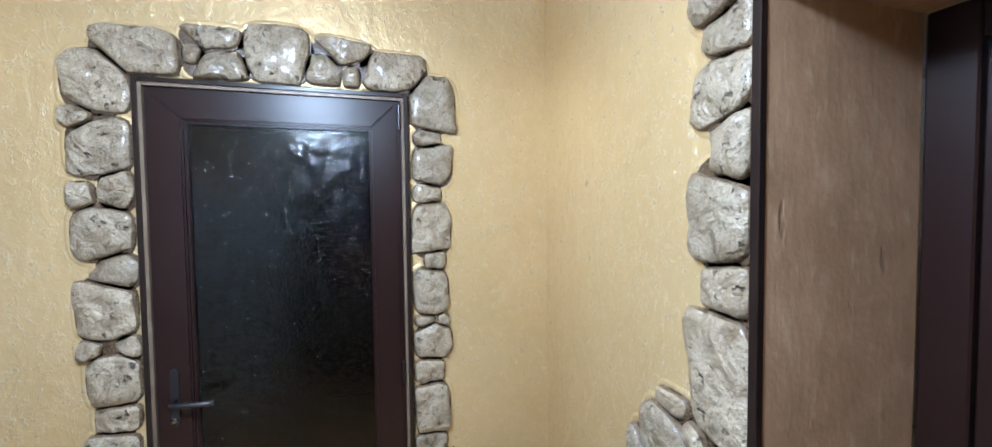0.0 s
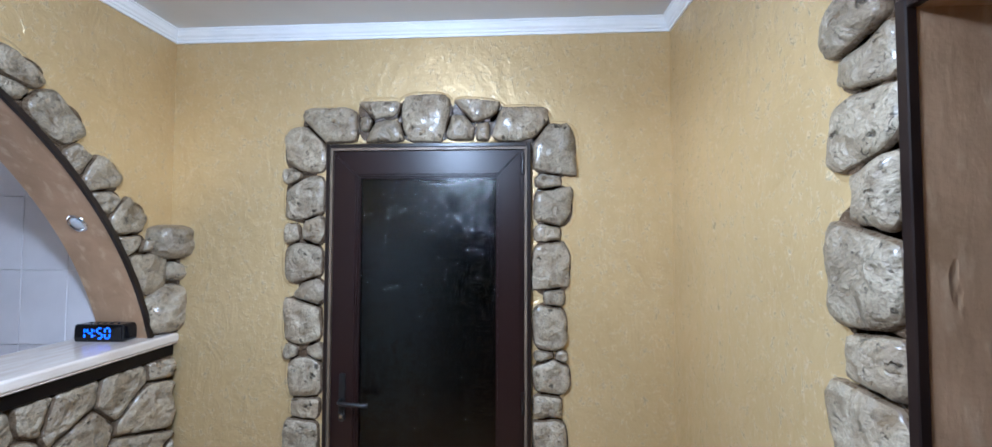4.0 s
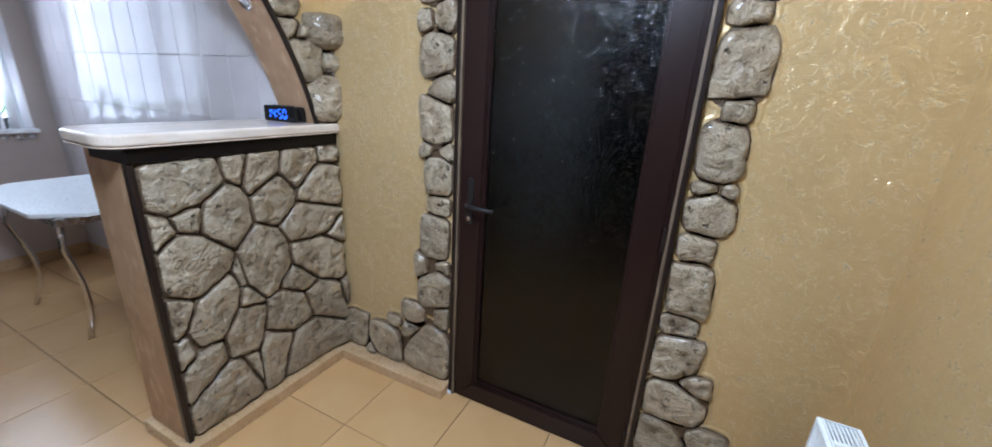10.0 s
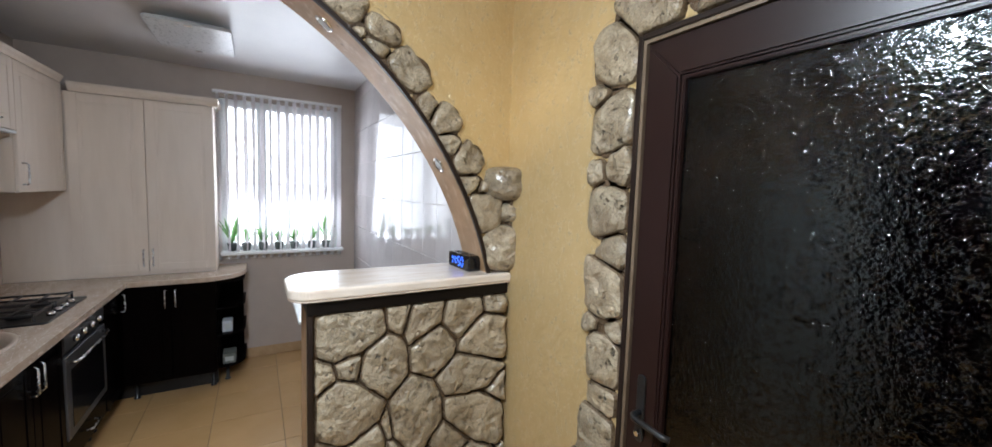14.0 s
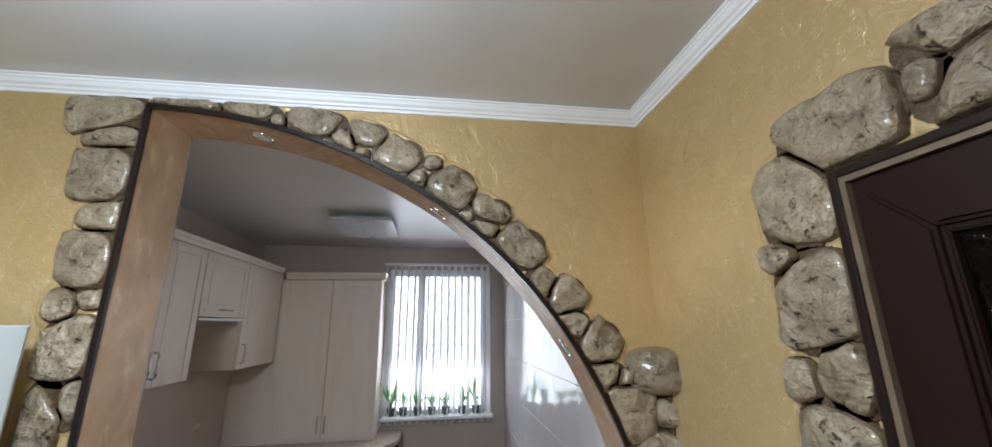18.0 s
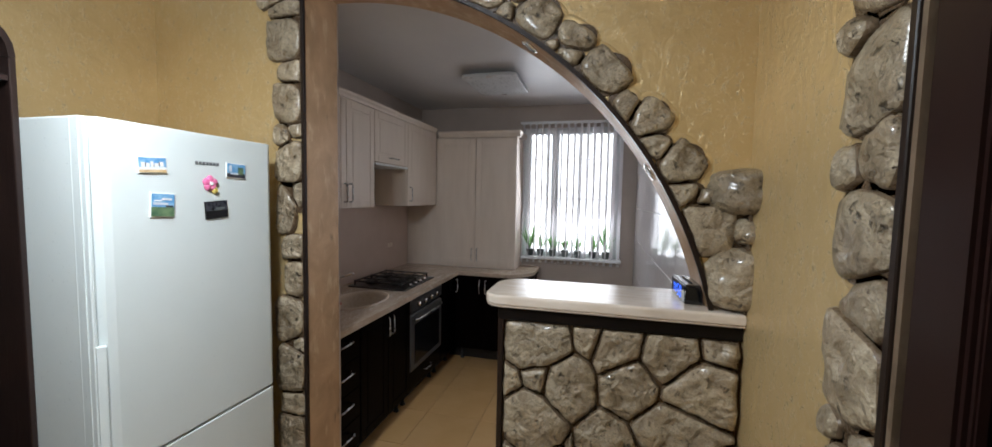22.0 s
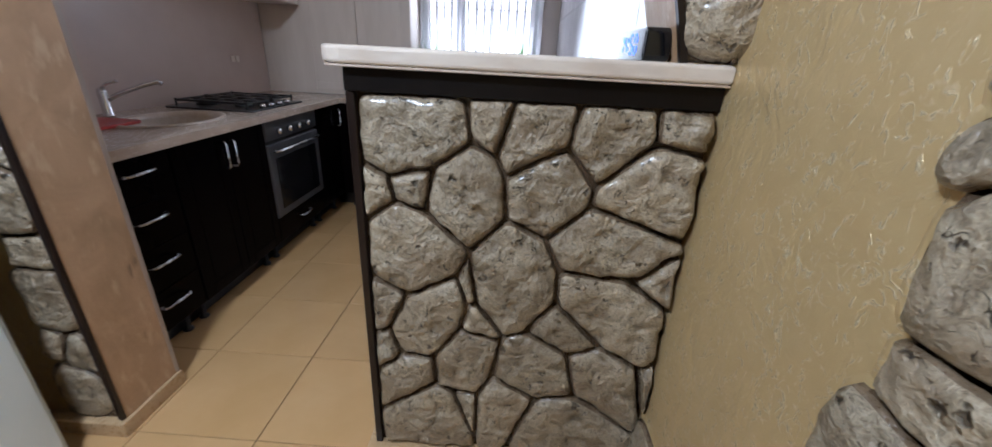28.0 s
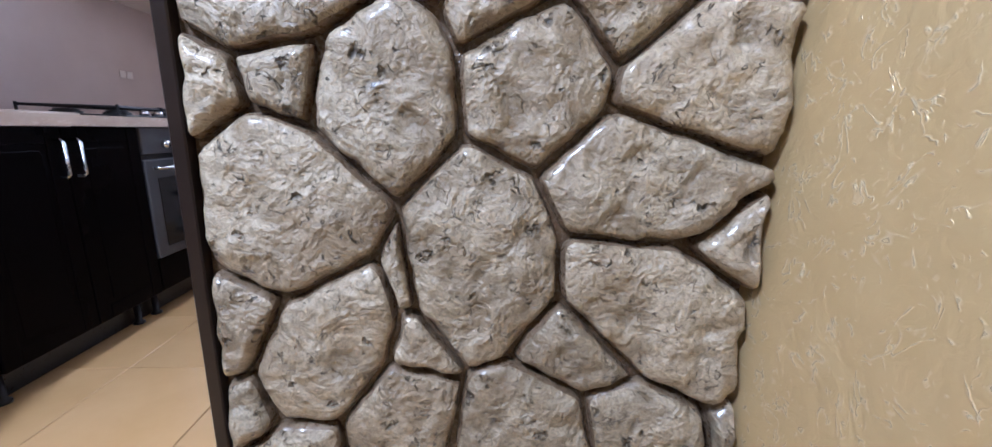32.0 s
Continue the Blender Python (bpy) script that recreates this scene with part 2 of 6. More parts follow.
def blind_cloth():
    m, nt, s = material("blind_cloth", (0.8, 0.775, 0.79), 0.7)
    t = nt.nodes.new("ShaderNodeBsdfTranslucent")
    t.inputs["Color"].default_value = (0.8, 0.78, 0.8, 1)
    mx = nt.nodes.new("ShaderNodeMixShader")
    mx.inputs[0].default_value = 0.17
    link(nt, s.outputs[0], mx.inputs[1])
    link(nt, t.outputs[0], mx.inputs[2])
    link(nt, mx.outputs[0], nt.nodes["Material Output"].inputs["Surface"])
    weave = noise_of(nt, coords(nt, (1, 300, 40)), 4, 2)
    bump(nt, s, weave, 0.0006)
    return m


def leaf_material():
    m, nt, s = material("houseplant_leaf", (0.07, 0.15, 0.04), 0.4)
    t = nt.nodes.new("ShaderNodeBsdfTranslucent")
    col = mixed(nt, random_of(nt), (0.2, 0.36, 0.14), (0.34, 0.5, 0.26))
    link(nt, col, t.inputs["Color"])
    mx = nt.nodes.new("ShaderNodeMixShader")
    mx.inputs[0].default_value = 0.72
    link(nt, s.outputs[0], mx.inputs[1])
    link(nt, t.outputs[0], mx.inputs[2])
    link(nt, mx.outputs[0], nt.nodes["Material Output"].inputs["Surface"])
    return m


def clear_glass():
    m, nt, s = material("clear_glass", (1, 1, 1), 0.0)
    s.inputs["Transmission Weight"].default_value = 1.0
    return m


MAT.update(
    # very dark colour paints in the darkness of the room behind the glass
    unlit=mottled("room_darkness_paint", (0.03, 0.024, 0.018), (0.042, 0.033, 0.024), 0.6, 3, 60, 0.0),
    wall=plaster_material(),
    stone=stone_material("bar_stone", (0.405, 0.332, 0.225), (0.165, 0.12, 0.07), (0.18, 0.124, 0.068)),
    # darker brown for the side faces of each stone
    stone_side=mottled("dark_stone_side", (0.09, 0.058, 0.031), (0.19, 0.135, 0.082), 0.3, 30, 120, 0.004),
    grout=mottled("dark_grout", (0.055, 0.034, 0.018), (0.105, 0.068, 0.039), 0.26, 30, 160, 0.004),
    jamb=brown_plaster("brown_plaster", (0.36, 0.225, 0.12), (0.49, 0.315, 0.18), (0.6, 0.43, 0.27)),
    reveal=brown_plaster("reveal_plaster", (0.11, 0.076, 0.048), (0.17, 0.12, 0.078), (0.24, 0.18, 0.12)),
    ceiling=mottled("ceiling_paint", (0.6, 0.59, 0.58), (0.64, 0.63, 0.62), 0.3, 3, 80, 0.0, uneven=0.02),
    kitchen_ceiling=mottled("kitchen_ceiling_paint", (0.6, 0.59, 0.6), (0.64, 0.63, 0.63), 0.35, 3, 80, 0.0004),
    moulding=mottled("white_moulding", (0.8, 0.81, 0.82), (0.84, 0.85, 0.86), 0.45, 12, 120, 0.0003),
    dark_pvc=mottled("dark_pvc", (0.0135, 0.0058, 0.0048), (0.0155, 0.0066, 0.0054), 0.33, 4, 60, 0.0, uneven=0.01, spec=0.28),
    trim=mottled("dark_trim", (0.012, 0.007, 0.0055), (0.017, 0.01, 0.0075), 0.3, 12, 100, 0.0, spec=0.35, uneven=0.02),
    band=mottled("dark_band", (0.004, 0.0026, 0.0022), (0.006, 0.004, 0.0032), 0.4, 12, 100, 0.0, spec=0.2, uneven=0.02),
    floor=mottled("floor_tile", (0.475, 0.287, 0.118), (0.525, 0.328, 0.148), 0.25, 3, 18, 0.0, rand=0.08, uneven=0.02),
    joint=mottled("tile_joint", (0.1, 0.065, 0.035), (0.17, 0.11, 0.06), 0.7, 30, 160, 0.001),
    skirting=mottled("skirting_tile", (0.43, 0.28, 0.135), (0.5, 0.345, 0.19), 0.3, 9, 70, 0.0008, rand=0.1),
    worktop=mottled("worktop_laminate", (0.56, 0.47, 0.38), (0.68, 0.6, 0.51), 0.2, 16, 90, 0.0003, stretch=(2.2, 0.35, 1), coat=0.2),
    counter=mottled("counter_laminate", (0.45, 0.35, 0.27), (0.56, 0.46, 0.37), 0.24, 16, 90, 0.0003, stretch=(0.4, 2.2, 1), coat=0.2),
    cabinet=mottled("cream_front", (0.70, 0.605, 0.515), (0.75, 0.655, 0.565), 0.42, 5, 60, 0.0005, stretch=(3, 3, 0.5)),
    gloss_dark=mottled("glossy_dark_front", (0.002, 0.0013, 0.0013), (0.003, 0.0018, 0.0018), 0.24, 5, 40, 0.0, spec=0.03, uneven=0.01),
    backsplash=mottled("backsplash_panel", (0.53, 0.41, 0.345), (0.57, 0.45, 0.385), 0.3, 4, 60, 0.0, uneven=0.02),
    kitchen_wall=mottled("kitchen_wall_paint", (0.48, 0.41, 0.36), (0.53, 0.455, 0.4), 0.5, 4, 70, 0.0006),
    tile=mottled("wall_tile", (0.55, 0.52, 0.525), (0.63, 0.6, 0.6), 0.07, 3, 30, 0.0, rand=0.05, spec=0.14, uneven=0.02),
    tile_joint=mottled("wall_tile_joint", (0.7, 0.67, 0.65), (0.76, 0.73, 0.7), 0.6, 20, 100, 0.0),
    oven_steel=mottled("dark_steel", (0.1, 0.1, 0.105), (0.13, 0.13, 0.135), 0.3, 8, 40, 0.0, metal=0.6, uneven=0.01),
    steel=mottled("brushed_steel", (0.5, 0.5, 0.5), (0.6, 0.6, 0.6), 0.27, 8, 40, 0.0, metal=1.0, uneven=0.02),
    chrome=mottled("chrome", (0.72, 0.72, 0.74), (0.78, 0.78, 0.8), 0.08, 8, 60, 0.0, metal=1.0),
    black=mottled("black_enamel", (0.008, 0.008, 0.008), (0.014, 0.013, 0.013), 0.32, 12, 90, 0.0005),
    black_gloss=mottled("black_gloss", (0.006, 0.006, 0.007), (0.009, 0.009, 0.01), 0.1, 6, 40, 0.0),
    fridge=mottled("fridge_enamel", (0.62, 0.665, 0.645), (0.65, 0.695, 0.675), 0.33, 3, 90, 0.0002),
    fridge_grey=mottled("fridge_plastic", (0.5, 0.53, 0.52), (0.54, 0.57, 0.56), 0.4, 5, 90, 0.0002),
    badge=mottled("badge_grey", (0.1, 0.105, 0.11), (0.13, 0.135, 0.14), 0.35, 9, 60, 0.0),
    white=mottled("white_enamel", (0.78, 0.81, 0.81), (0.82, 0.85, 0.85), 0.3, 4, 80, 0.0002),
    radiator_hole=mottled("radiator_slot_shade", (0.06, 0.065, 0.07), (0.09, 0.095, 0.1), 0.5, 10, 80, 0.0),
    pvc_white=mottled("white_pvc", (0.78, 0.79, 0.8), (0.82, 0.83, 0.84), 0.3, 5, 80, 0.0002),
    wood_dark=mottled("hall_unit_wood", (0.005, 0.0035, 0.0032), (0.009, 0.006, 0.005), 0.3, 5, 70, 0.0008, stretch=(5, 5, 0.5)),
    wood_edge=mottled("hall_unit_edge", (0.016, 0.009, 0.0075), (0.026, 0.0135, 0.0105), 0.35, 9, 70, 0.0004, stretch=(5, 5, 0.5)),
    beige=mottled("sink_composite", (0.48, 0.38, 0.29), (0.55, 0.45, 0.36), 0.35, 60, 200, 0.0004),
    red=mottled("red_plastic", (0.4, 0.02, 0.015), (0.5, 0.03, 0.02), 0.4, 10, 60, 0.0),
    pot=mottled("plastic_pot", (0.12, 0.14, 0.13), (0.2, 0.22, 0.2), 0.5, 9, 80, 0.0003),
    soil=mottled("potting_soil", (0.03, 0.02, 0.012), (0.06, 0.04, 0.025), 0.9, 60, 200, 0.004),
    paper=mottled("white_print", (0.75, 0.75, 0.73), (0.8, 0.8, 0.78), 0.5, 10, 60, 0.0),
    blue=mottled("blue_print", (0.08, 0.26, 0.5), (0.3, 0.5, 0.66), 0.35, 40, 90, 0.0),
    sand=mottled("sandy_print", (0.5, 0.33, 0.16), (0.66, 0.5, 0.28), 0.35, 60, 90, 0.0),
    green=mottled("green_print", (0.03, 0.09, 0.05), (0.16, 0.24, 0.12), 0.35, 50, 90, 0.0),
    night=mottled("dark_print", (0.01, 0.012, 0.02), (0.05, 0.05, 0.06), 0.3, 50, 90, 0.0),
    pink=mottled("pink_resin", (0.7, 0.12, 0.3), (0.8, 0.25, 0.42), 0.35, 50, 90, 0.001),
    yellow=mottled("yellow_resin", (0.6, 0.45, 0.06), (0.7, 0.55, 0.15), 0.35, 50, 90, 0.001),
    cardboard=mottled("package_print", (0.5, 0.55, 0.6), (0.7, 0.72, 0.75), 0.5, 20, 90, 0.0),
    rail_white=mottled("grille_paint", (0.6, 0.6, 0.6), (0.68, 0.68, 0.68), 0.45, 9, 90, 0.0),
    bark_glass=relief_glass(), leaf=leaf_material(), blind=blind_cloth(), clear=clear_glass(),
    digit=glowing("blue_digits", (0.04, 0.15, 1.0), 1.8), daylight=glowing("overcast_daylight", (0.97, 0.985, 1.0), 3.2),
    lamp_glow=glowing("lamp_diffuser", (1.0, 0.98, 0.95), 6.0), frosted=mottled("frosted_glass", (0.5, 0.51, 0.52), (0.56, 0.57, 0.58), 0.3, 8, 60, 0.0),
)

# ---------------------------------------------------------------- mesh helpers
def mesh_of(bm, name, mats, smooth=False):
    me = bpy.data.meshes.new(name)
    bm.normal_update()
    bm.to_mesh(me)
    bm.free()
    for m in mats if isinstance(mats, (list, tuple)) else [mats]:
        me.materials.append(m)
    if smooth:
        me.shade_smooth()
    return me


def add_box(bm, lo, hi, bevel=0.0, seg=1):
    lo, hi = Vector(lo), Vector(hi)
    geo = bmesh.ops.create_cube(bm, size=1, matrix=Matrix.LocRotScale((lo + hi) / 2, None, hi - lo))
    if bevel:
        edges = {e for v in geo["verts"] for e in v.link_edges}
        bmesh.ops.bevel(bm, geom=list(edges), offset=bevel, segments=seg, affect="EDGES", profile=0.5)
    return bm


def box(lo, hi, bevel=0.0, seg=1):
    return add_box(bmesh.new(), lo, hi, bevel, seg)


def part(name, bm, mat, parent=None, label="", smooth=False):
    ob = new(name, mesh_of(bm, name, mat, smooth))
    ob.parent = parent
    if label:
        tagged(ob, label)
    return ob


def thing(name, label, category, group="", kind="", at=(0, 0, 0)):
    ob = new(name)
    ob.location = at
    ob.empty_display_size = 0.1
    return tagged(ob, label, category, group, kind)


def structure(name, bm, mat, label, smooth=False):
    return tagged(part(name, bm, mat, None, "", smooth), label, name.split("_")[0], "", "structure")


def extrude_outline(outline, axis, a, b):
    """A prism: 2D outline (counter-clockwise) in the plane across axis, from a to b along it."""
    bm = bmesh.new()
    place = {"x": lambda u, v, w: (w, u, v), "y": lambda u, v, w: (u, w, v), "z": lambda u, v, w: (u, v, w)}[axis]
    low = [bm.verts.new(place(u, v, a)) for u, v in outline]
    top = [bm.verts.new(place(u, v, b)) for u, v in outline]
    n = len(outline)
    bm.faces.new(low[::-1])
    bm.faces.new(top)
    for i in range(n):
        bm.faces.new((low[i], low[(i + 1) % n], top[(i + 1) % n], top[i]))
    bmesh.ops.recalc_face_normals(bm, faces=bm.faces)
    return bm



def tube(points, radius, sides=8, closed=False):
    """A round bar along points."""
    bm = bmesh.new()
    pts = [Vector(p) for p in points]
    rings = []
    n = len(pts)
    for i, p in enumerate(pts):
        d = (pts[min(i + 1, n - 1)] - pts[max(i - 1, 0)]).normalized()
        side = d.cross(Vector((0.13, 0.31, 0.94)) if abs(d.z) < 0.9 else Vector((1, 0.1, 0))).normalized()
        up = d.cross(side)
        rings.append([bm.verts.new(p + radius * (side * math.cos(2 * math.pi * k / sides) + up * math.sin(2 * math.pi * k / sides))) for k in range(sides)])
    for a, b in zip(rings, rings[1:]):
        for k in range(sides):
            bm.faces.new((a[k], a[(k + 1) % sides], b[(k + 1) % sides], b[k]))
    bm.faces.new(rings[0][::-1])
    bm.faces.new(rings[-1])
    bmesh.ops.recalc_face_normals(bm, faces=bm.faces)
    return bm


def turned(profile, at, sides=20, axis="z"):
    """A lathe shape: (radius, height) pairs round an axis through at."""
    bm = bmesh.new()
    at = Vector(at)
    rings = []
    for r, h in profile:
        ring = []
        for k in range(sides):
            a = 2 * math.pi * k / sides
            c, s = r * math.cos(a), r * math.sin(a)
            ring.append(bm.verts.new(at + Vector({"z": (c, s, h), "x": (h, c, s), "y": (c, h, s)}[axis])))
        rings.append(ring)
    for a, b in zip(rings, rings[1:]):
        for k in range(sides):
            bm.faces.new((a[k], a[(k + 1) % sides], b[(k + 1) % sides], b[k]))
    bm.faces.new(rings[0])
    bm.faces.new(rings[-1])
    bmesh.ops.recalc_face_normals(bm, faces=bm.faces)
    return bm


def rounded_rect(x0, y0, x1, y1, radii, seg=8):
    """Outline with a radius for each corner: lower left, lower right, upper right, upper left."""
    out = []
    for (cx, cy), r, a0 in zip(((x0, y0), (x1, y0), (x1, y1), (x0, y1)), radii, (180, 270, 0, 90)):
        if r <= 0:
            out.append((cx, cy))
            continue
        ox, oy = cx + (r if cx == x0 else -r), cy + (r if cy == y0 else -r)
        for k in range(seg + 1):
            a = radians(a0 + 90 * k / seg)
            out.append((ox + r * math.cos(a), oy + r * math.sin(a)))
    return out


def soft_prism(outline, axis, a, b, bevel=0.004, seg=2):
    bm = extrude_outline(outline, axis, a, b)
    caps = [e for e in bm.edges if any(len(f.verts) > 4 or len(outline) == 4 for f in e.link_faces) and abs(e.verts[0].co["xyz".index(axis)] - e.verts[1].co["xyz".index(axis)]) < 1e-6]
    bmesh.ops.bevel(bm, geom=caps, offset=bevel, segments=seg, affect="EDGES", profile=0.5)
    return bm


# ---------------------------------------------------------------- plan
WEST, EAST, SOUTH, NORTH, CEIL = -1.50, 0.675, -0.94, 1.59, 2.60
KCEIL = 2.585
KW, KS, KE, KN = -4.24, -0.85, -1.70, 1.475   # kitchen: window wall, stove wall, back of the arch wall, tiled wall
ARCH_Y0, ARCH_Z0, ARCH_A, ARCH_B = -0.13, 0.90, 1.665, 1.617
POST = -0.11                                 # side of the arch post
BAR_END, BAR_BACK, BAR_TOP = 0.765, -1.75, 1.262
DOOR_L, DOOR_R, DOOR_T = -0.785, 0.09, 2.08
EDOOR_N, EDOOR_S, EDOOR_T = 0.56, -0.32, 2.05
T = 0.15


def arch_point(a, grow=0.0):
    return ARCH_Y0 + (ARCH_A + grow) * math.cos(a), ARCH_Z0 + (ARCH_B + grow) * math.sin(a)


def arch_outline(n=44, grow=0.0):
    a0 = math.asin((BAR_TOP - ARCH_Z0) / (ARCH_B + grow))
    a1 = math.acos((POST - grow - ARCH_Y0) / (ARCH_A + grow))
    return [arch_point(a0 + (a1 - a0) * i / n, grow) for i in range(n + 1)]


structure("ceiling_hall", box((WEST - 0.2, SOUTH - 0.15, CEIL), (EAST + 0.8, NORTH + 0.15, CEIL + 0.1)), MAT["ceiling"], "white painted hall ceiling")
structure("ceiling_kitchen", box((KW - 0.2, KS - 0.15, KCEIL), (KE, NORTH + 0.15, CEIL + 0.1)), MAT["kitchen_ceiling"], "white kitchen ceiling, slightly glossy")
bm = box((WEST, NORTH, 0), (DOOR_L, NORTH + T, CEIL))
add_box(bm, (DOOR_R, NORTH, 0), (EAST, NORTH + T, CEIL))
add_box(bm, (DOOR_L, NORTH, DOOR_T), (DOOR_R, NORTH + T, CEIL))
wall_north = structure("wall_north", bm, MAT["wall"], "golden textured plaster wall round the glazed door")
# room behind the glazed door: its lack of light is put into the paint
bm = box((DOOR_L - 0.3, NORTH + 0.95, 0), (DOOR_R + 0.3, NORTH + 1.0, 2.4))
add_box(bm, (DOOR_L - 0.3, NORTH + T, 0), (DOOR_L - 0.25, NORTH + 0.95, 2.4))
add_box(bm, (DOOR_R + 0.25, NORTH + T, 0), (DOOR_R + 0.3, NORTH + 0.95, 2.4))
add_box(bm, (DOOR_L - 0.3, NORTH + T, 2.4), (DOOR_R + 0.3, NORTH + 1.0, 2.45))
structure("wall_unlit_room", bm, MAT["unlit"], "very dark walls, the unlit room's darkness painted in, behind the glazed door")
structure("floor_unlit_room", box((DOOR_L - 0.3, NORTH + 0.02, -0.03), (DOOR_R + 0.3, NORTH + 1.0, -0.002)), MAT["unlit"], "very dark floor, the unlit room's darkness painted in")
bm = box((EAST, EDOOR_N, 0), (EAST + 0.6, NORTH + T, CEIL))
add_box(bm, (EAST, SOUTH - T, 0), (EAST + 0.6, EDOOR_S, CEIL))
add_box(bm, (EAST, EDOOR_S, EDOOR_T), (EAST + 0.6, EDOOR_N, CEIL))
wall_east = structure("wall_east", bm, MAT["wall"], "golden textured plaster wall with a deep doorway")
J = 0.006
bm = box((EAST - 0.012, EDOOR_N - J, 0), (EAST + 0.425, EDOOR_N - 0.0005, EDOOR_T))
add_box(bm, (EAST - 0.012, EDOOR_S + 0.0005, 0), (EAST + 0.425, EDOOR_S + J, EDOOR_T))
add_box(bm, (EAST - 0.012, EDOOR_S + J, EDOOR_T - J), (EAST + 0.425, EDOOR_N - J, EDOOR_T - 0.0005))
structure("trim_east_reveal", bm, MAT["jamb"], "mottled brown plaster reveal of the deep doorway")
structure("wall_south", box((WEST - 0.2, SOUTH - T, 0), (EAST, SOUTH, CEIL)), MAT["wall"], "golden textured plaster wall behind the fridge")
arc = arch_outline()
outline = [(SOUTH, 0), (POST, 0), (POST, arc[-1][1])] + arc[::-1][1:] + [(arc[0][0], 0.0), (NORTH, 0), (NORTH, CEIL), (SOUTH, CEIL)]
wall_west = structure("wall_west", extrude_outline(outline, "x", KE, WEST), MAT["wall"], "golden textured plaster wall with a half arch to the kitchen")
wall_bar = structure("wall_bar", box((BAR_BACK, BAR_END, 0), (WEST - 0.002, arc[0][0] + 0.02, 1.218)), MAT["jamb"], "low brown bar wall under the half arch")


def ribbon(path, width_lo, width_hi, x0, x1, name, mat, label):
    """A strip along a (y, z) path, from offset width_lo to width_hi out of it, between x0 and x1."""
    bm = bmesh.new()
    rows = []
    n = len(path)
    for i, (y, z) in enumerate(path):
        a, b = Vector(path[max(i - 1, 0)]), Vector(path[min(i + 1, n - 1)])
        d = (b - a).normalized()
        out = Vector((d.y, -d.x))
        rows.append([bm.verts.new((x, y + out.x * w, z + out.y * w)) for x, w in ((x0, width_lo), (x1, width_lo), (x1, width_hi), (x0, width_hi))])
    for a, b in zip(rows, rows[1:]):
        for k in range(4):
            bm.faces.new((a[k], a[(k + 1) % 4], b[(k + 1) % 4], b[k]))
    bm.faces.new(rows[0])
    bm.faces.new(rows[-1])
    bmesh.ops.recalc_face_normals(bm, faces=bm.faces)
    return structure(name, bm, mat, label)


# brown lining of the arch and of the post, and the dark edge strip in front of it
ribbon(arc, -0.005, 0.004, KE - 0.004, WEST + 0.008, "trim_arch_lining", MAT["jamb"], "mottled brown lining under the half arch")
structure("trim_post_lining", box((KE - 0.004, POST - 0.003, 0), (WEST + 0.008, POST + 0.006, arc[-1][1])), MAT["jamb"], "mottled brown lining of the arch post")
ribbon(arc, -0.009, 0.006, WEST + 0.0085, WEST + 0.024, "trim_arch_edge", MAT["trim"], "dark brown edge strip along the half arch")
structure("trim_post_edge", box((WEST + 0.0085, POST - 0.007, 0.06), (WEST + 0.024, POST + 0.009, arc[-1][1] + 0.006), 0.002), MAT["trim"], "dark brown edge strip along the arch post")
# kitchen shell
structure("wall_kitchen_south", box((KW - T, KS - T, 0), (KE, KS, CEIL)), MAT["kitchen_wall"], "pale kitchen wall behind the stove")
structure("wall_kitchen_back", box((KE - 0.03, SOUTH, 0), (KE - 0.0045, POST - 0.004, KCEIL)), MAT["kitchen_wall"], "pale kitchen side of the arch wall")
wall_tiled = structure("wall_kitchen_north", box((KW - T, KN + 0.008, 0), (KE, NORTH + T, CEIL)), MAT["tile_joint"], "kitchen wall of large glossy pale tiles")
W0, W1, WZ0, WZ1 = 0.335, 1.32, 0.985, 2.36
bm = box((KW - T, KS, 0), (KW, W0, CEIL))
add_box(bm, (KW - T, W1, 0), (KW, NORTH, CEIL))
add_box(bm, (KW - T, W0, 0), (KW, W1, WZ0))
add_box(bm, (KW - T, W0, WZ1), (KW, W1, CEIL))
structure("wall_kitchen_west", bm, MAT["kitchen_wall"], "pale kitchen wall with the window")
structure("ground", box((-60, -60, -0.6), (60, 60, -0.5)), MAT["joint"], "grey ground outside")


# ceiling moulding: a stepped profile round the hall, mitred
def moulding():
    prof = [(0, 0), (0, -0.051), (0.008, -0.051), (0.010, -0.042), (0.016, -0.039), (0.018, -0.032), (0.026, -0.026), (0.032, -0.015), (0.035, -0.013), (0.036, -0.007), (0.042, -0.005), (0.042, 0)]
    corners = [(WEST, SOUTH, 1, 1), (EAST, SOUTH, -1, 1), (EAST, NORTH, -1, -1), (WEST, NORTH, 1, -1)]
    bm = bmesh.new()
    rings = [[bm.verts.new((x + sx * d, y + sy * d, CEIL - 0.0005 + h)) for d, h in prof] for x, y, sx, sy in corners]
    for a, b in zip(rings, rings[1:] + rings[:1]):
        for k in range(len(prof)):
            q = (k + 1) % len(prof)
            bm.faces.new((a[k], a[q], b[q], b[k]))
    bmesh.ops.recalc_face_normals(bm, faces=bm.faces)
    return structure("trim_ceiling_moulding", bm, MAT["moulding"], "white stepped ceiling moulding round the hall")


moulding()


# skirting tiles
def skirt(lo, hi):
    return structure("baseboard", box(lo, hi, 0.003), MAT["skirting"], "beige tile skirting on the floor")


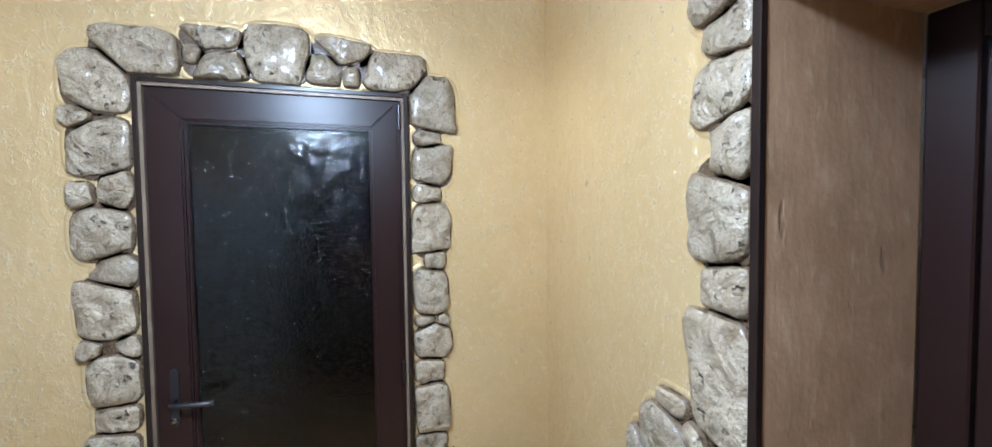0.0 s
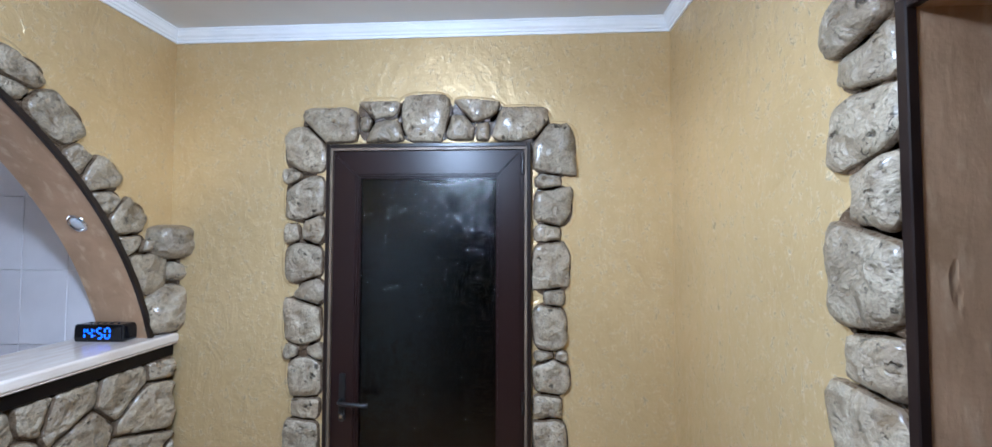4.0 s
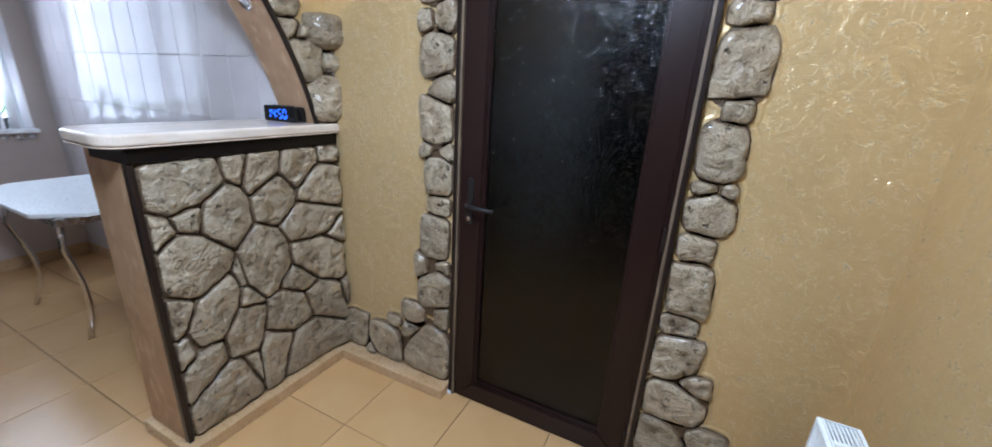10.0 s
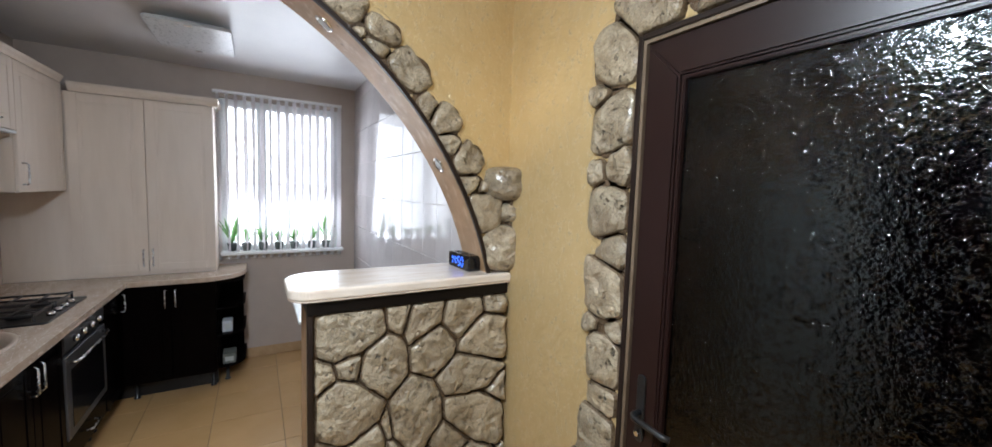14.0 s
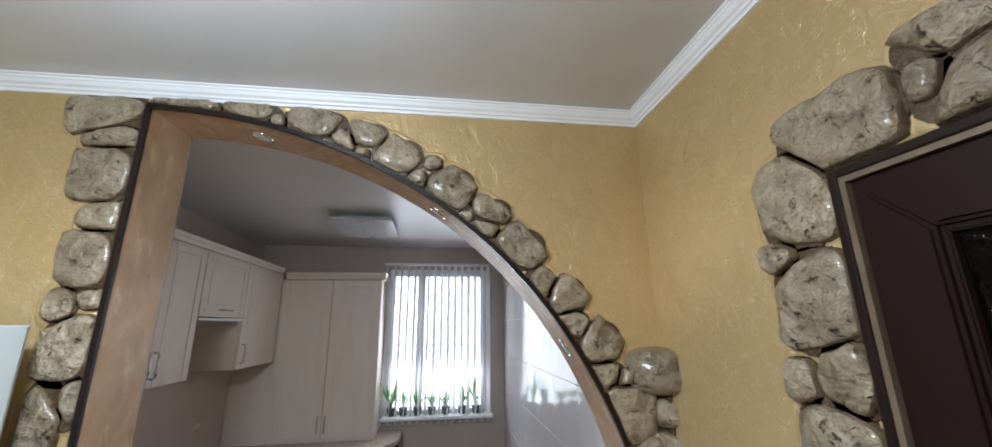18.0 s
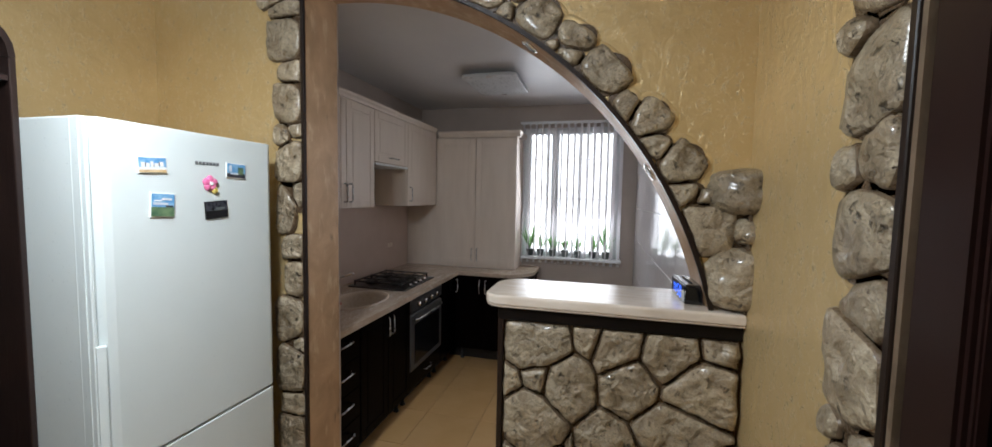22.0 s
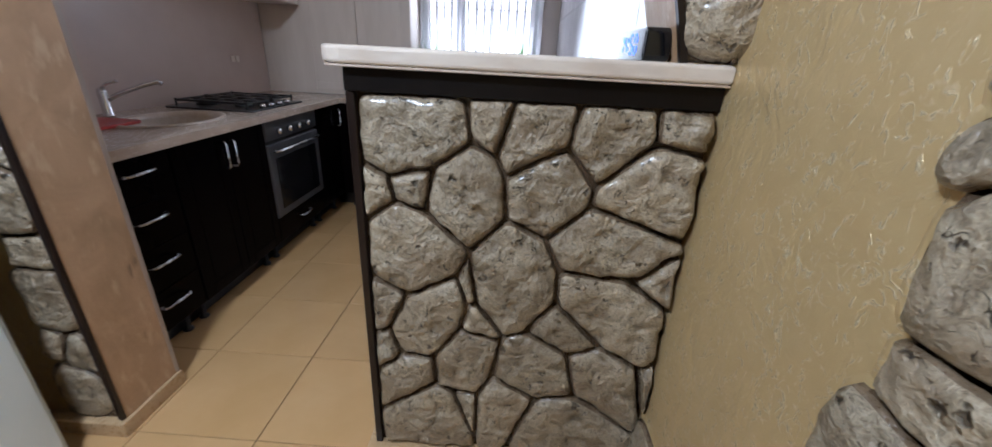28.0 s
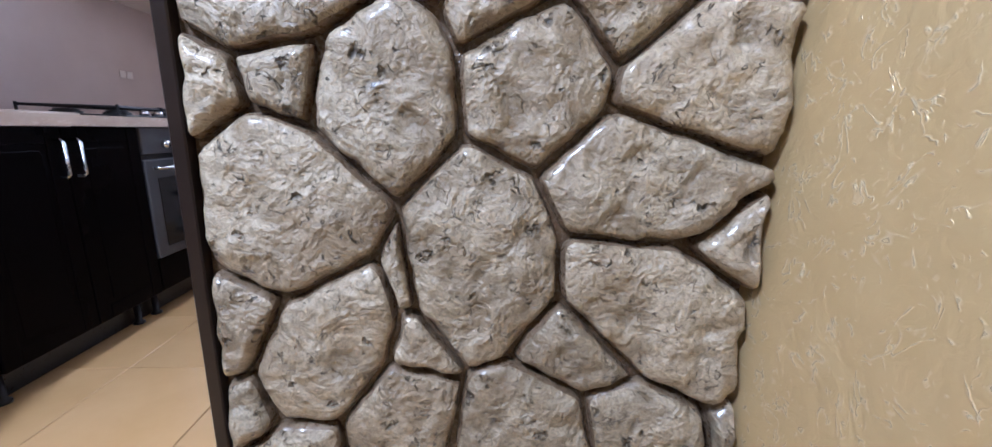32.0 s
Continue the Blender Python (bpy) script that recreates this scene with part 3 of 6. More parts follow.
skirt((WEST, BAR_END - 0.03, 0), (WEST + 0.07, NORTH - 0.0905, 0.058))
skirt((BAR_BACK - 0.01, BAR_END - 0.03, 0), (WEST - 0.002, BAR_END - 0.001, 0.058))
skirt((WEST, NORTH - 0.09, 0), (DOOR_L - 0.002, NORTH - 0.001, 0.052))
skirt((DOOR_R + 0.002, NORTH - 0.09, 0), (EAST - 0.001, NORTH - 0.001, 0.052))
skirt((KE - 0.02, POST + 0.0062, 0), (WEST + 0.04, POST + 0.02, 0.058))
skirt((WEST, SOUTH + 0.1, 0), (WEST + 0.04, POST + 0.006, 0.058))
skirt((KW + 0.0005, 0.5, 0), (KW + 0.012, KN - 0.002, 0.09))
skirt((KW + 0.013, KN - 0.0135, 0), (KE - 0.06, KN - 0.0015, 0.09))

# ---------------------------------------------------------------- stones
def clip_polygon(poly, p, n):
    """Keeps the side of the line through p to which n does not point."""
    out = []
    for a, b in zip(poly, poly[1:] + poly[:1]):
        da, db = (a - p).dot(n), (b - p).dot(n)
        if da <= 0:
            out.append(a)
        if da * db < 0:
            out.append(a + (b - a) * (da / (da - db)))
    return out


def soften(poly, keep=0.28, times=2):
    for _ in range(times):
        poly = [v for a, b in zip(poly, poly[1:] + poly[:1]) for v in (a.lerp(b, keep), a.lerp(b, 1 - keep))]
    return poly


def resample(poly, count):
    n = len(poly)
    lens = [(poly[(i + 1) % n] - poly[i]).length for i in range(n)]
    total, out, i, run = sum(lens), [], 0, 0.0
    for k in range(count):
        want = total * k / count
        while run + lens[i] < want and i < n - 1:
            run += lens[i]
            i += 1
        out.append(poly[i].lerp(poly[(i + 1) % n], min((want - run) / max(lens[i], 1e-9), 1)))
    return out


def stone_mesh(poly, place, thick, seed, count=28, dome=0.4):
    """A split stone: a rounded, slightly domed and uneven slab over its outline. place maps (u, v, height) to the world."""
    mid = sum(poly, Vector((0, 0))) / len(poly)
    size = min(max((p - mid).length for p in poly), 0.16)
    poly = resample(poly, count)
    rings = ((0.0, -0.25), (0.0005, 0.18), (0.002, 0.44), (0.0055, 0.70), (0.013, 0.88), (0.027, 0.98), (0.05, 1.04))
    verts, faces, brown_tone = [], [], []
    shift = Vector((seed * 3.17, seed * 1.3, 0))
    for inset, h in rings:
        for p in poly:
            far = (p - mid).length
            scale = 1 - min(inset / max(far, 1e-6), 12 * inset / (1 + 12 * inset) * 1.6)
            q = mid + (p - mid) * scale
            wob = noise.noise(Vector((q.x * 14, q.y * 14, 0)) + shift)
            lump = noise.noise(Vector((q.x * 34, q.y * 34, 5)) + shift)
            rise = thick * h * (1 + (0.22 * wob + 0.10 * lump if h > 0.5 else 0)) + (dome * 0.012 * (1 - scale) if h > 0.8 else 0)
            q = q + (p - mid).normalized() * (0.005 * lump + 0.002 * wob if 0 < h < 0.9 else 0)
            verts.append(place(q.x, q.y, rise))
    edge = [mid + (p - mid) * (1 - min(0.05 / max((p - mid).length, 1e-6), 0.6)) for p in poly]
    inner = (0.86, 0.72, 0.58, 0.44, 0.3, 0.16) if count > 40 else (0.72, 0.46, 0.22) if size > 0.06 else (0.5,)
    for f in inner:
        for p in edge:
            q = mid + (p - mid) * f
            wob = noise.noise(Vector((q.x * 14, q.y * 14, 0)) + shift)
            lump = noise.noise(Vector((q.x * 34, q.y * 34, 5)) + shift)
            dent = max(noise.noise(Vector((q.x * 22, q.y * 22, 9)) + shift) - 0.22, 0)
            verts.append(place(q.x, q.y, thick * (1.06 + 0.26 * wob + 0.13 * lump - 0.5 * dent) + dome * 0.006 * (1 - f)))
    verts.append(place(mid.x, mid.y, thick * (1.07 + 0.15 * noise.noise(Vector((mid.x * 14, mid.y * 14, 0)) + shift))))
    for r in range(len(rings) + len(inner) - 1):
        for k in range(count):
            a, b = r * count + k, r * count + (k + 1) % count
            faces.append((a, b, b + count, a + count))
            # the three outermost bands of faces take the darker side material
            brown_tone.append(r < 3)
    last = (len(rings) + len(inner) - 1) * count
    for k in range(count):
        faces.append((last + k, last + (k + 1) % count, len(verts) - 1))
        brown_tone.append(False)
    me = bpy.data.meshes.new("stone")
    me.from_pydata(verts, [], faces)
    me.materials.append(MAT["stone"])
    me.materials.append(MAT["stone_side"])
    me.polygons.foreach_set("material_index", [int(w) for w in brown_tone])
    bm = bmesh.new()
    bm.from_mesh(me)
    bmesh.ops.recalc_face_normals(bm, faces=bm.faces)
    bm.to_mesh(me)
    bm.free()
    me.shade_smooth()
    return me


def put_stone(parent, poly, place, thick, seed, count=28):
    if len(poly) < 3:
        return
    ob = new("stone", stone_mesh(poly, place, thick, seed, count))
    ob.parent = parent


def shrink(poly, gap):
    """Moves every edge of a convex outline inwards."""
    out = poly
    for a, b in zip(poly, poly[1:] + poly[:1]):
        d = b - a
        if d.length > 1e-5:
            n = Vector((d.y, -d.x)).normalized()
            out = clip_polygon(out, a - n * gap, n)
        if len(out) < 3:
            return out
    return out


def cells(seeds, lo, hi):
    """The cell of every weighted seed in a rectangle."""
    for i, (y, z, w) in enumerate(seeds):
        poly = [Vector((lo[0], lo[1])), Vector((hi[0], lo[1])), Vector((hi[0], hi[1])), Vector((lo[0], hi[1]))]
        c = Vector((y, z))
        for j, (y2, z2, w2) in enumerate(seeds):
            if j != i:
                d = Vector((y2, z2)) - c
                k = (d.length_squared + w - w2) / (2 * d.length)
                n = d.normalized()
                poly = clip_polygon(poly, c + n * k, n)
                if len(poly) < 3:
                    break
        yield poly


def box_reach(n, w, h, turn):
    """How far a stone of that size and turn reaches from its centre along the direction n."""
    c, d = math.cos(turn), math.sin(turn)
    along, across = n.x * c + n.y * d, n.y * c - n.x * d
    return ((abs(along) / (w / 2)) ** 3 + (abs(across) / (h / 2)) ** 3) ** (-1 / 3)


def loose_stones(parent, stones, place, thick, limits=(), gap=0.0022, count=30, seed=0, swell=1.2):
    """Stones from centre, width, height and turn: rounded, uneven four-sided blocks, cut against their neighbours and against limiting lines (point, outward normal)."""
    rng = random.Random(seed)
    for i, (u, v, w, h, *r) in enumerate(stones):
        c, turn = Vector((u, v)), radians(r[0]) if r else 0.0
        ax, ay = Vector((math.cos(turn), math.sin(turn))), Vector((-math.sin(turn), math.cos(turn)))
        lean, flare, bend = rng.uniform(-0.14, 0.14), rng.uniform(-0.13, 0.13), rng.uniform(-0.1, 0.1)
        grow, power, turn3 = swell * rng.uniform(0.94, 1.06), rng.uniform(1.9, 2.8), rng.uniform(0, 6.28)
        poly = []
        for k in range(36):
            a = 2 * math.pi * k / 36
            ca, sa = math.cos(a), math.sin(a)
            q = (abs(ca) ** power + abs(sa) ** power) ** (-1 / power) * grow * (1 + 0.035 * math.cos(3 * a + turn3)) * rng.uniform(0.985, 1.015)
            x, y = q * ca * (1 + flare * q * sa), q * sa * (1 + bend * q * ca)
            x, y = max(min(x, 1.05), -1.05), max(min(y, 1.06), -1.06)
            poly.append(c + ax * (x * w / 2 + lean * 0.5 * h * y) + ay * (y * h / 2))
        for j, (u2, v2, w2, h2, *r2) in enumerate(stones):
            d = Vector((u2 - u, v2 - v))
            if j == i or d.length > 0.5:
                continue
            n = d.normalized()
            ra, rb = box_reach(n, w, h, turn), box_reach(n, w2, h2, radians(r2[0]) if r2 else 0.0)
            poly = clip_polygon(poly, c + d * (ra / (ra + rb)) - n * gap, n)
            if len(poly) < 3:
                break
        for p, n in limits(c) if callable(limits) else limits:
            if len(poly) >= 3:
                poly = clip_polygon(poly, Vector(p), Vector(n))
        if len(poly) >= 3:
            put_stone(parent, soften(poly, 0.25, 2), place, thick * rng.uniform(0.85, 1.2), i + seed * 40, count)


def plaster_collar(parent, stones, place, limits=()):
    """The plaster is smoothed up against the stones in a low, rounded ridge."""
    bm = bmesh.new()
    rng = random.Random(len(stones))
    for u, v, w, h, *r in stones:
        turn = radians(r[0]) if r else 0.0
        ax, ay = Vector((math.cos(turn), math.sin(turn))), Vector((-math.sin(turn), math.cos(turn)))
        rise, wide = rng.uniform(0.003, 0.005), rng.uniform(0.011, 0.016)
        rings = []
        for grow, height in ((wide + 0.012, -0.002), (wide + 0.004, rise * 0.45), (wide - 0.002, rise), (wide - 0.008, rise * 0.6), (0.0, rise * 0.2)):
            ring = []
            for k in range(28):
                ca, sa = math.cos(2 * math.pi * k / 28), math.sin(2 * math.pi * k / 28)
                q = (abs(ca) ** 3.2 + abs(sa) ** 3.2) ** (-1 / 3.2)
                p = Vector((u, v)) + ax * (q * ca * (w / 2 + grow)) + ay * (q * sa * (h / 2 + grow))
                for m, n in limits(Vector((u, v))) if callable(limits) else limits:
                    over = (p - Vector(m)).dot(Vector(n))
                    if over > 0:
                        p = p - Vector(n) * over
                ring.append(bm.verts.new(place(p.x, p.y, height)))
            rings.append(ring)
        for a, b in zip(rings, rings[1:]):
            for k in range(28):
                bm.faces.new((a[k], a[(k + 1) % 28], b[(k + 1) % 28], b[k]))
        bm.faces.new(rings[-1])
    bmesh.ops.recalc_face_normals(bm, faces=bm.faces)
    tagged(part("plaster_collar", bm, MAT["wall"], parent, "", True), kind="stuff")


def grout_bed(parent, stones, place, thick, limits=(), grow=1.02):
    """Dark mortar that fills the joints between the loose stones: low mounds under each of them."""
    bm = bmesh.new()
    for u, v, w, h, *r in stones:
        poly = [Vector((u + 0.5 * w * grow * math.copysign(abs(math.cos(a)) ** 0.75, math.cos(a)), v + 0.5 * h * grow * math.copysign(abs(math.sin(a)) ** 0.75, math.sin(a)))) for a in (2 * math.pi * k / 20 for k in range(20))]
        for p, n in limits(Vector((u, v))) if callable(limits) else limits:
            if len(poly) >= 3:
                poly = clip_polygon(poly, Vector(p), Vector(n))
        if len(poly) < 3:
            continue
        mid = sum(poly, Vector((0, 0))) / len(poly)
        top = [bm.verts.new(place(p.x, p.y, thick * 0.32)) for p in poly]
        low = [bm.verts.new(place(mid.x + (p.x - mid.x) * 1.04, mid.y + (p.y - mid.y) * 1.04, -0.004)) for p in poly]
        bm.faces.new(top)
        for k in range(len(poly)):
            bm.faces.new((low[k], low[(k + 1) % len(poly)], top[(k + 1) % len(poly)], top[k]))
    bmesh.ops.recalc_face_normals(bm, faces=bm.faces)
    ob = tagged(part("mortar", bm, MAT["grout"], parent), kind="stuff")
    return ob


# bar front: weighted seeds (y, z, weight) of the stones under the bar top
BAR_SEEDS = [
    (0.314, 1.588, 0.8366), (0.887, 1.663, 0.4098), (1.456, 1.500, 0.3057), (1.821, 1.433, 0.5195), (2.082, 1.447, 0.7818), (0.052, 1.076, 0.8159),
    (0.409, 1.170, 0.4061), (0.637, 1.131, 0.1975), (1.594, 1.237, 0.2157), (2.044, 1.191, 0.6176), (0.279, 0.742, 0.4998), (1.263, 0.556, 0.0000),
    (1.947, 0.880, 0.4228), (2.048, 0.768, 0.5073), (0.152, 0.511, 0.6738), (0.463, 0.368, 0.3744), (0.890, 0.267, 0.1174), (1.631, 0.280, 0.2405),
    (1.926, 0.577, 0.4020), (0.226, 0.283, 0.6351), (0.848, 0.079, 0.2656), (1.473, -0.006, 0.3640), (1.715, 0.047, 0.4389), (2.169, 0.149, 0.7307),
    (0.449, 0.028, 0.5435), (0.666, -0.303, 0.6749), (0.833, -0.241, 0.5163), (1.348, -0.240, 0.5220), (1.521, -0.303, 0.6532), (0.818, 0.488, 0.0407)]


def on_bar(u, v, h):
    """The stones of the bar swell where they meet the door wall."""
    s = min(max((u - 1.4) / 0.18, 0), 1)
    return (WEST + 0.004 + h * (1 + 0.9 * s * s * (3 - 2 * s)), u, v)


bar_face = tagged(part("stone_cladding", box((WEST, BAR_END + 0.002, 0.058), (WEST + 0.006, NORTH - 0.001, 1.166)), MAT["grout"]), "grey-brown split stone cladding with dark joints on the bar", "stone cladding")
for i, poly in enumerate(cells(BAR_SEEDS, (BAR_END + 0.016, 0.06), (NORTH - 0.004, 1.168))):
    if len(poly) > 2:
        poly = shrink(poly, 0.0029)
        if len(poly) > 2:
            put_stone(bar_face, soften(soften(poly, 0.07, 1), 0.25, 1), on_bar, 0.03, i + 300, 64)
structure("trim_bar_edge", box((WEST - 0.001, BAR_END - 0.006, 0.058), (WEST + 0.026, BAR_END + 0.014, 1.166), 0.002), MAT["trim"], "dark brown strip at the edge of the bar front")
structure("trim_bar_band", box((WEST - 0.2, BAR_END - 0.006, 1.167), (WEST + 0.03, NORTH - 0.001, 1.2175), 0.002), MAT["band"], "dark band under the bar top")

ON_NORTH = lambda u, v, h: (u, NORTH - h, v)
ON_EAST = lambda u, v, h: (EAST - h, u, v)
ON_WEST = lambda u, v, h: (WEST + h, u, v)
# centre, width, height and, where it leans, turn of every stone
LEFT = [(-0.883, 2.057, 0.178, 0.203), (-0.938, 1.943, 0.082, 0.071), (-0.882, 1.849, 0.167, 0.202), (-0.839, 1.711, 0.103, 0.13, -24), (-0.933, 1.696, 0.067, 0.087), (-0.885, 1.574, 0.162, 0.186),
        (-0.846, 1.445, 0.119, 0.121, -36), (-0.884, 1.32, 0.16, 0.223), (-0.933, 1.194, 0.063, 0.069), (-0.826, 1.197, 0.07, 0.07), (-0.872, 1.092, 0.145, 0.2)]
LEFT_LOW = [(-0.866, 0.957, 0.123, 0.097), (-0.885, 0.803, 0.153, 0.229), (-0.958, 0.642, 0.073, 0.169), (-0.839, 0.666, 0.075, 0.066), (-0.887, 0.538, 0.18, 0.28), (-1.009, 0.376, 0.141, 0.133), (-0.843, 0.403, 0.085, 0.138),
            (-1.127, 0.299, 0.091, 0.069), (-1.028, 0.271, 0.094, 0.092), (-0.932, 0.193, 0.3, 0.33), (-1.195, 0.144, 0.227, 0.24), (-1.288, 0.071, 0.063, 0.125), (-1.392, 0.152, 0.181, 0.25)]
OVER = [(-0.771, 2.166, 0.24, 0.148), (-0.557, 2.228, 0.183, 0.079), (-0.614, 2.168, 0.066, 0.06), (-0.544, 2.137, 0.193, 0.093), (-0.36, 2.191, 0.23, 0.2), (-0.137, 2.218, 0.21, 0.094, -6),
        (-0.208, 2.15, 0.124, 0.107), (-0.11, 2.134, 0.06, 0.08), (0.042, 2.159, 0.241, 0.145)]
RIGHT = [(0.186, 2.048, 0.174, 0.214), (0.163, 1.915, 0.107, 0.071), (0.182, 1.814, 0.153, 0.173), (0.159, 1.7, 0.111, 0.076), (0.173, 1.555, 0.152, 0.218), (0.187, 1.433, 0.087, 0.081), (0.167, 1.31, 0.138, 0.192),
         (0.143, 1.193, 0.08, 0.042), (0.216, 1.192, 0.05, 0.045), (0.174, 1.104, 0.15, 0.142), (0.157, 0.988, 0.116, 0.101)]
RIGHT_LOW = [(0.168, 0.831, 0.138, 0.215), (0.158, 0.691, 0.132, 0.088), (0.172, 0.565, 0.16, 0.195), (0.255, 0.471, 0.11, 0.082), (0.2, 0.37, 0.218, 0.185), (0.192, 0.15, 0.205, 0.265), (0.332, 0.227, 0.147, 0.145),
             (0.408, 0.11, 0.175, 0.175), (0.552, 0.075, 0.118, 0.06)]
door_stones = thing("door_stone_surround", "grey-brown natural stones set round the glazed door", "stone surround")


def door_lim(c):
    """Stones stop at the door's edge strip and above the skirting."""
    if c.y > DOOR_T + 0.03:
        return [((0, DOOR_T + 0.004), (0, -1))]
    return [((DOOR_L, 0), (1, 0)) if c.x < DOOR_L else ((DOOR_R, 0), (-1, 0)), ((0, 0.053), (0, -1))]


AROUND_DOOR = LEFT + LEFT_LOW + OVER + RIGHT + RIGHT_LOW
loose_stones(door_stones, AROUND_DOOR, ON_NORTH, 0.028, door_lim, seed=1)
plaster_collar(door_stones, AROUND_DOOR, ON_NORTH, door_lim)
grout_bed(door_stones, AROUND_DOOR, ON_NORTH, 0.028, door_lim, 1.07)

SIDE = [(0.487, 2.121, 0.24, 0.14), (0.665, 2.084, 0.14, 0.12, 12), (0.640, 2.0, 0.13, 0.1, 4), (0.652, 1.875, 0.165, 0.145), (0.617, 1.748, 0.1, 0.18), (0.655, 1.621, 0.16, 0.236, -12), (0.635, 1.464, 0.125, 0.111, -4),
        (0.645, 1.262, 0.18, 0.29, -5), (0.79, 1.147, 0.116, 0.057), (0.812, 1.036, 0.2, 0.174), (0.715, 1.095, 0.061, 0.1, -30), (0.905, 0.925, 0.1, 0.21, -12), (0.775, 0.85, 0.15, 0.19),
        (0.64, 0.99, 0.15, 0.24, -10), (0.88, 0.74, 0.14, 0.17), (0.652, 0.736, 0.17, 0.24), (0.782, 0.646, 0.12, 0.2), (0.662, 0.476, 0.18, 0.26), (0.652, 0.2, 0.17, 0.26), (0.257, 2.131, 0.22, 0.15)]
SIDE_TOP = [(0.042, 2.131, 0.2, 0.14), (-0.17, 2.131, 0.2, 0.14)]
side_stones = thing("side_stone_surround", "grey-brown natural stones set beside the deep doorway", "stone surround")
side_lim = lambda c: [((EDOOR_N + 0.012, 0), (-1, 0))] if c.x > EDOOR_N else [((0, EDOOR_T + 0.012), (0, -1))]
loose_stones(side_stones, SIDE + SIDE_TOP, ON_EAST, 0.030, side_lim, seed=4, count=36)
plaster_collar(side_stones, SIDE + SIDE_TOP, ON_EAST, side_lim)
grout_bed(side_stones, SIDE + SIDE_TOP, ON_EAST, 0.030, side_lim, 1.07)

PILLAR = [(-0.225, 2.486, 0.235, 0.135, 8), (-0.199, 2.405, 0.165, 0.078), (-0.193, 2.281, 0.185, 0.18), (-0.17, 2.141, 0.129, 0.094), (-0.179, 2.01, 0.156, 0.18), (-0.226, 1.878, 0.085, 0.096), (-0.148, 1.893, 0.07, 0.06),
          (-0.178, 1.752, 0.15, 0.19), (-0.207, 1.563, 0.1, 0.225), (-0.144, 1.614, 0.05, 0.135), (-0.171, 1.388, 0.115, 0.117), (-0.165, 1.254, 0.105, 0.168)]
PILLAR_LOW = [(-0.192, 1.068, 0.15, 0.206), (-0.148, 0.959, 0.066, 0.063), (-0.196, 0.837, 0.146, 0.233), (-0.182, 0.684, 0.126, 0.118), (-0.19, 0.525, 0.143, 0.232), (-0.238, 0.36, 0.069, 0.126), (-0.163, 0.333, 0.09, 0.156), (-0.198, 0.157, 0.17, 0.25)]
BOW = [(-0.0, 2.528, 0.213, 0.06), (0.201, 2.516, 0.185, 0.072, -5), (0.289, 2.482, 0.06, 0.055), (0.404, 2.489, 0.215, 0.1, -14), (0.583, 2.457, 0.14, 0.085, -21), (0.504, 2.427, 0.1, 0.065, -26), (0.576, 2.388, 0.048, 0.034),
       (0.692, 2.376, 0.168, 0.132, -35), (0.813, 2.361, 0.066, 0.056), (0.76, 2.295, 0.07, 0.07), (0.877, 2.265, 0.164, 0.155, -40), (1.014, 2.193, 0.139, 0.085, -37)]
BOW_LOW = [(0.926, 2.17, 0.058, 0.04), (0.997, 2.125, 0.097, 0.06, -31), (1.108, 2.06, 0.188, 0.14, -47), (1.183, 1.947, 0.098, 0.1, -47), (1.272, 1.9, 0.126, 0.128, -46), (1.293, 1.813, 0.105, 0.08, -30),
           (1.376, 1.751, 0.145, 0.132, -46), (1.389, 1.654, 0.128, 0.076, 26), (1.465, 1.64, 0.07, 0.055), (1.468, 1.534, 0.165, 0.18)]
arch_stones = thing("arch_stone_surround", "grey-brown natural stones set along the half arch", "stone surround")
post_lim = [((POST - 0.0075, 0), (1, 0)), ((0, 0.06), (0, -1)), ((0, CEIL - 0.0525), (0, 1))]


def bow_lim(c):
    a = math.atan2((c.y - ARCH_Z0) / ARCH_B, (c.x - ARCH_Y0) / ARCH_A)
    y, z = arch_point(a, 0.0065)
    n = Vector((math.cos(a) / ARCH_A, math.sin(a) / ARCH_B)).normalized()
    return [((y, z), -n), ((0, CEIL - 0.0525), (0, 1)), ((NORTH - 0.003, 0), (1, 0)), ((0, BAR_TOP + 0.002), (0, -1))]



def corner_stone(parent, reach_x, reach_y, z0, z1, seed):
    """A stone that sits in the corner of two walls and bulges out of both."""
    verts, faces = [], []
    rows, cols = 22, 20
    shift = Vector((seed * 2.3, seed, 0))
    mid, half = (z0 + z1) / 2, (z1 - z0) / 2
    for i in range(rows + 1):
        v = -1 + 2 * i / rows
        v = math.copysign(1 - (1 - abs(v)) ** 1.6, v)
        for k in range(cols + 1):
            a = math.pi / 2 * k / cols
            c, s = math.cos(a), math.sin(a)
            r = (c ** 2.0 + s ** 2.0) ** (-1 / 2.0)
            n = noise.noise(Vector((c * 2.2, s * 2.2, v * 2)) + shift)
            n2 = noise.noise(Vector((c * 6, s * 6, v * 6)) + shift)
            r *= max(1 - abs(v) ** 3.2, 0) ** (1 / 3.2) * (1 + 0.1 * n + 0.04 * n2)
            z = mid + half * v * (1 + 0.06 * n * (1 - abs(v))) + 0.012 * n * (1 - v * v)
            verts.append((WEST - 0.01 + (reach_x + 0.01) * r * c, NORTH + 0.01 - (reach_y + 0.01) * r * s, z))
    for i in range(rows):
        for k in range(cols):
            a = i * (cols + 1) + k
            faces.append((a, a + 1, a + cols + 2, a + cols + 1))
    me = bpy.data.meshes.new("stone")
    me.from_pydata(verts, [], faces)
    me.materials.append(MAT["stone"])
    me.shade_smooth()
    new("stone", me).parent = parent


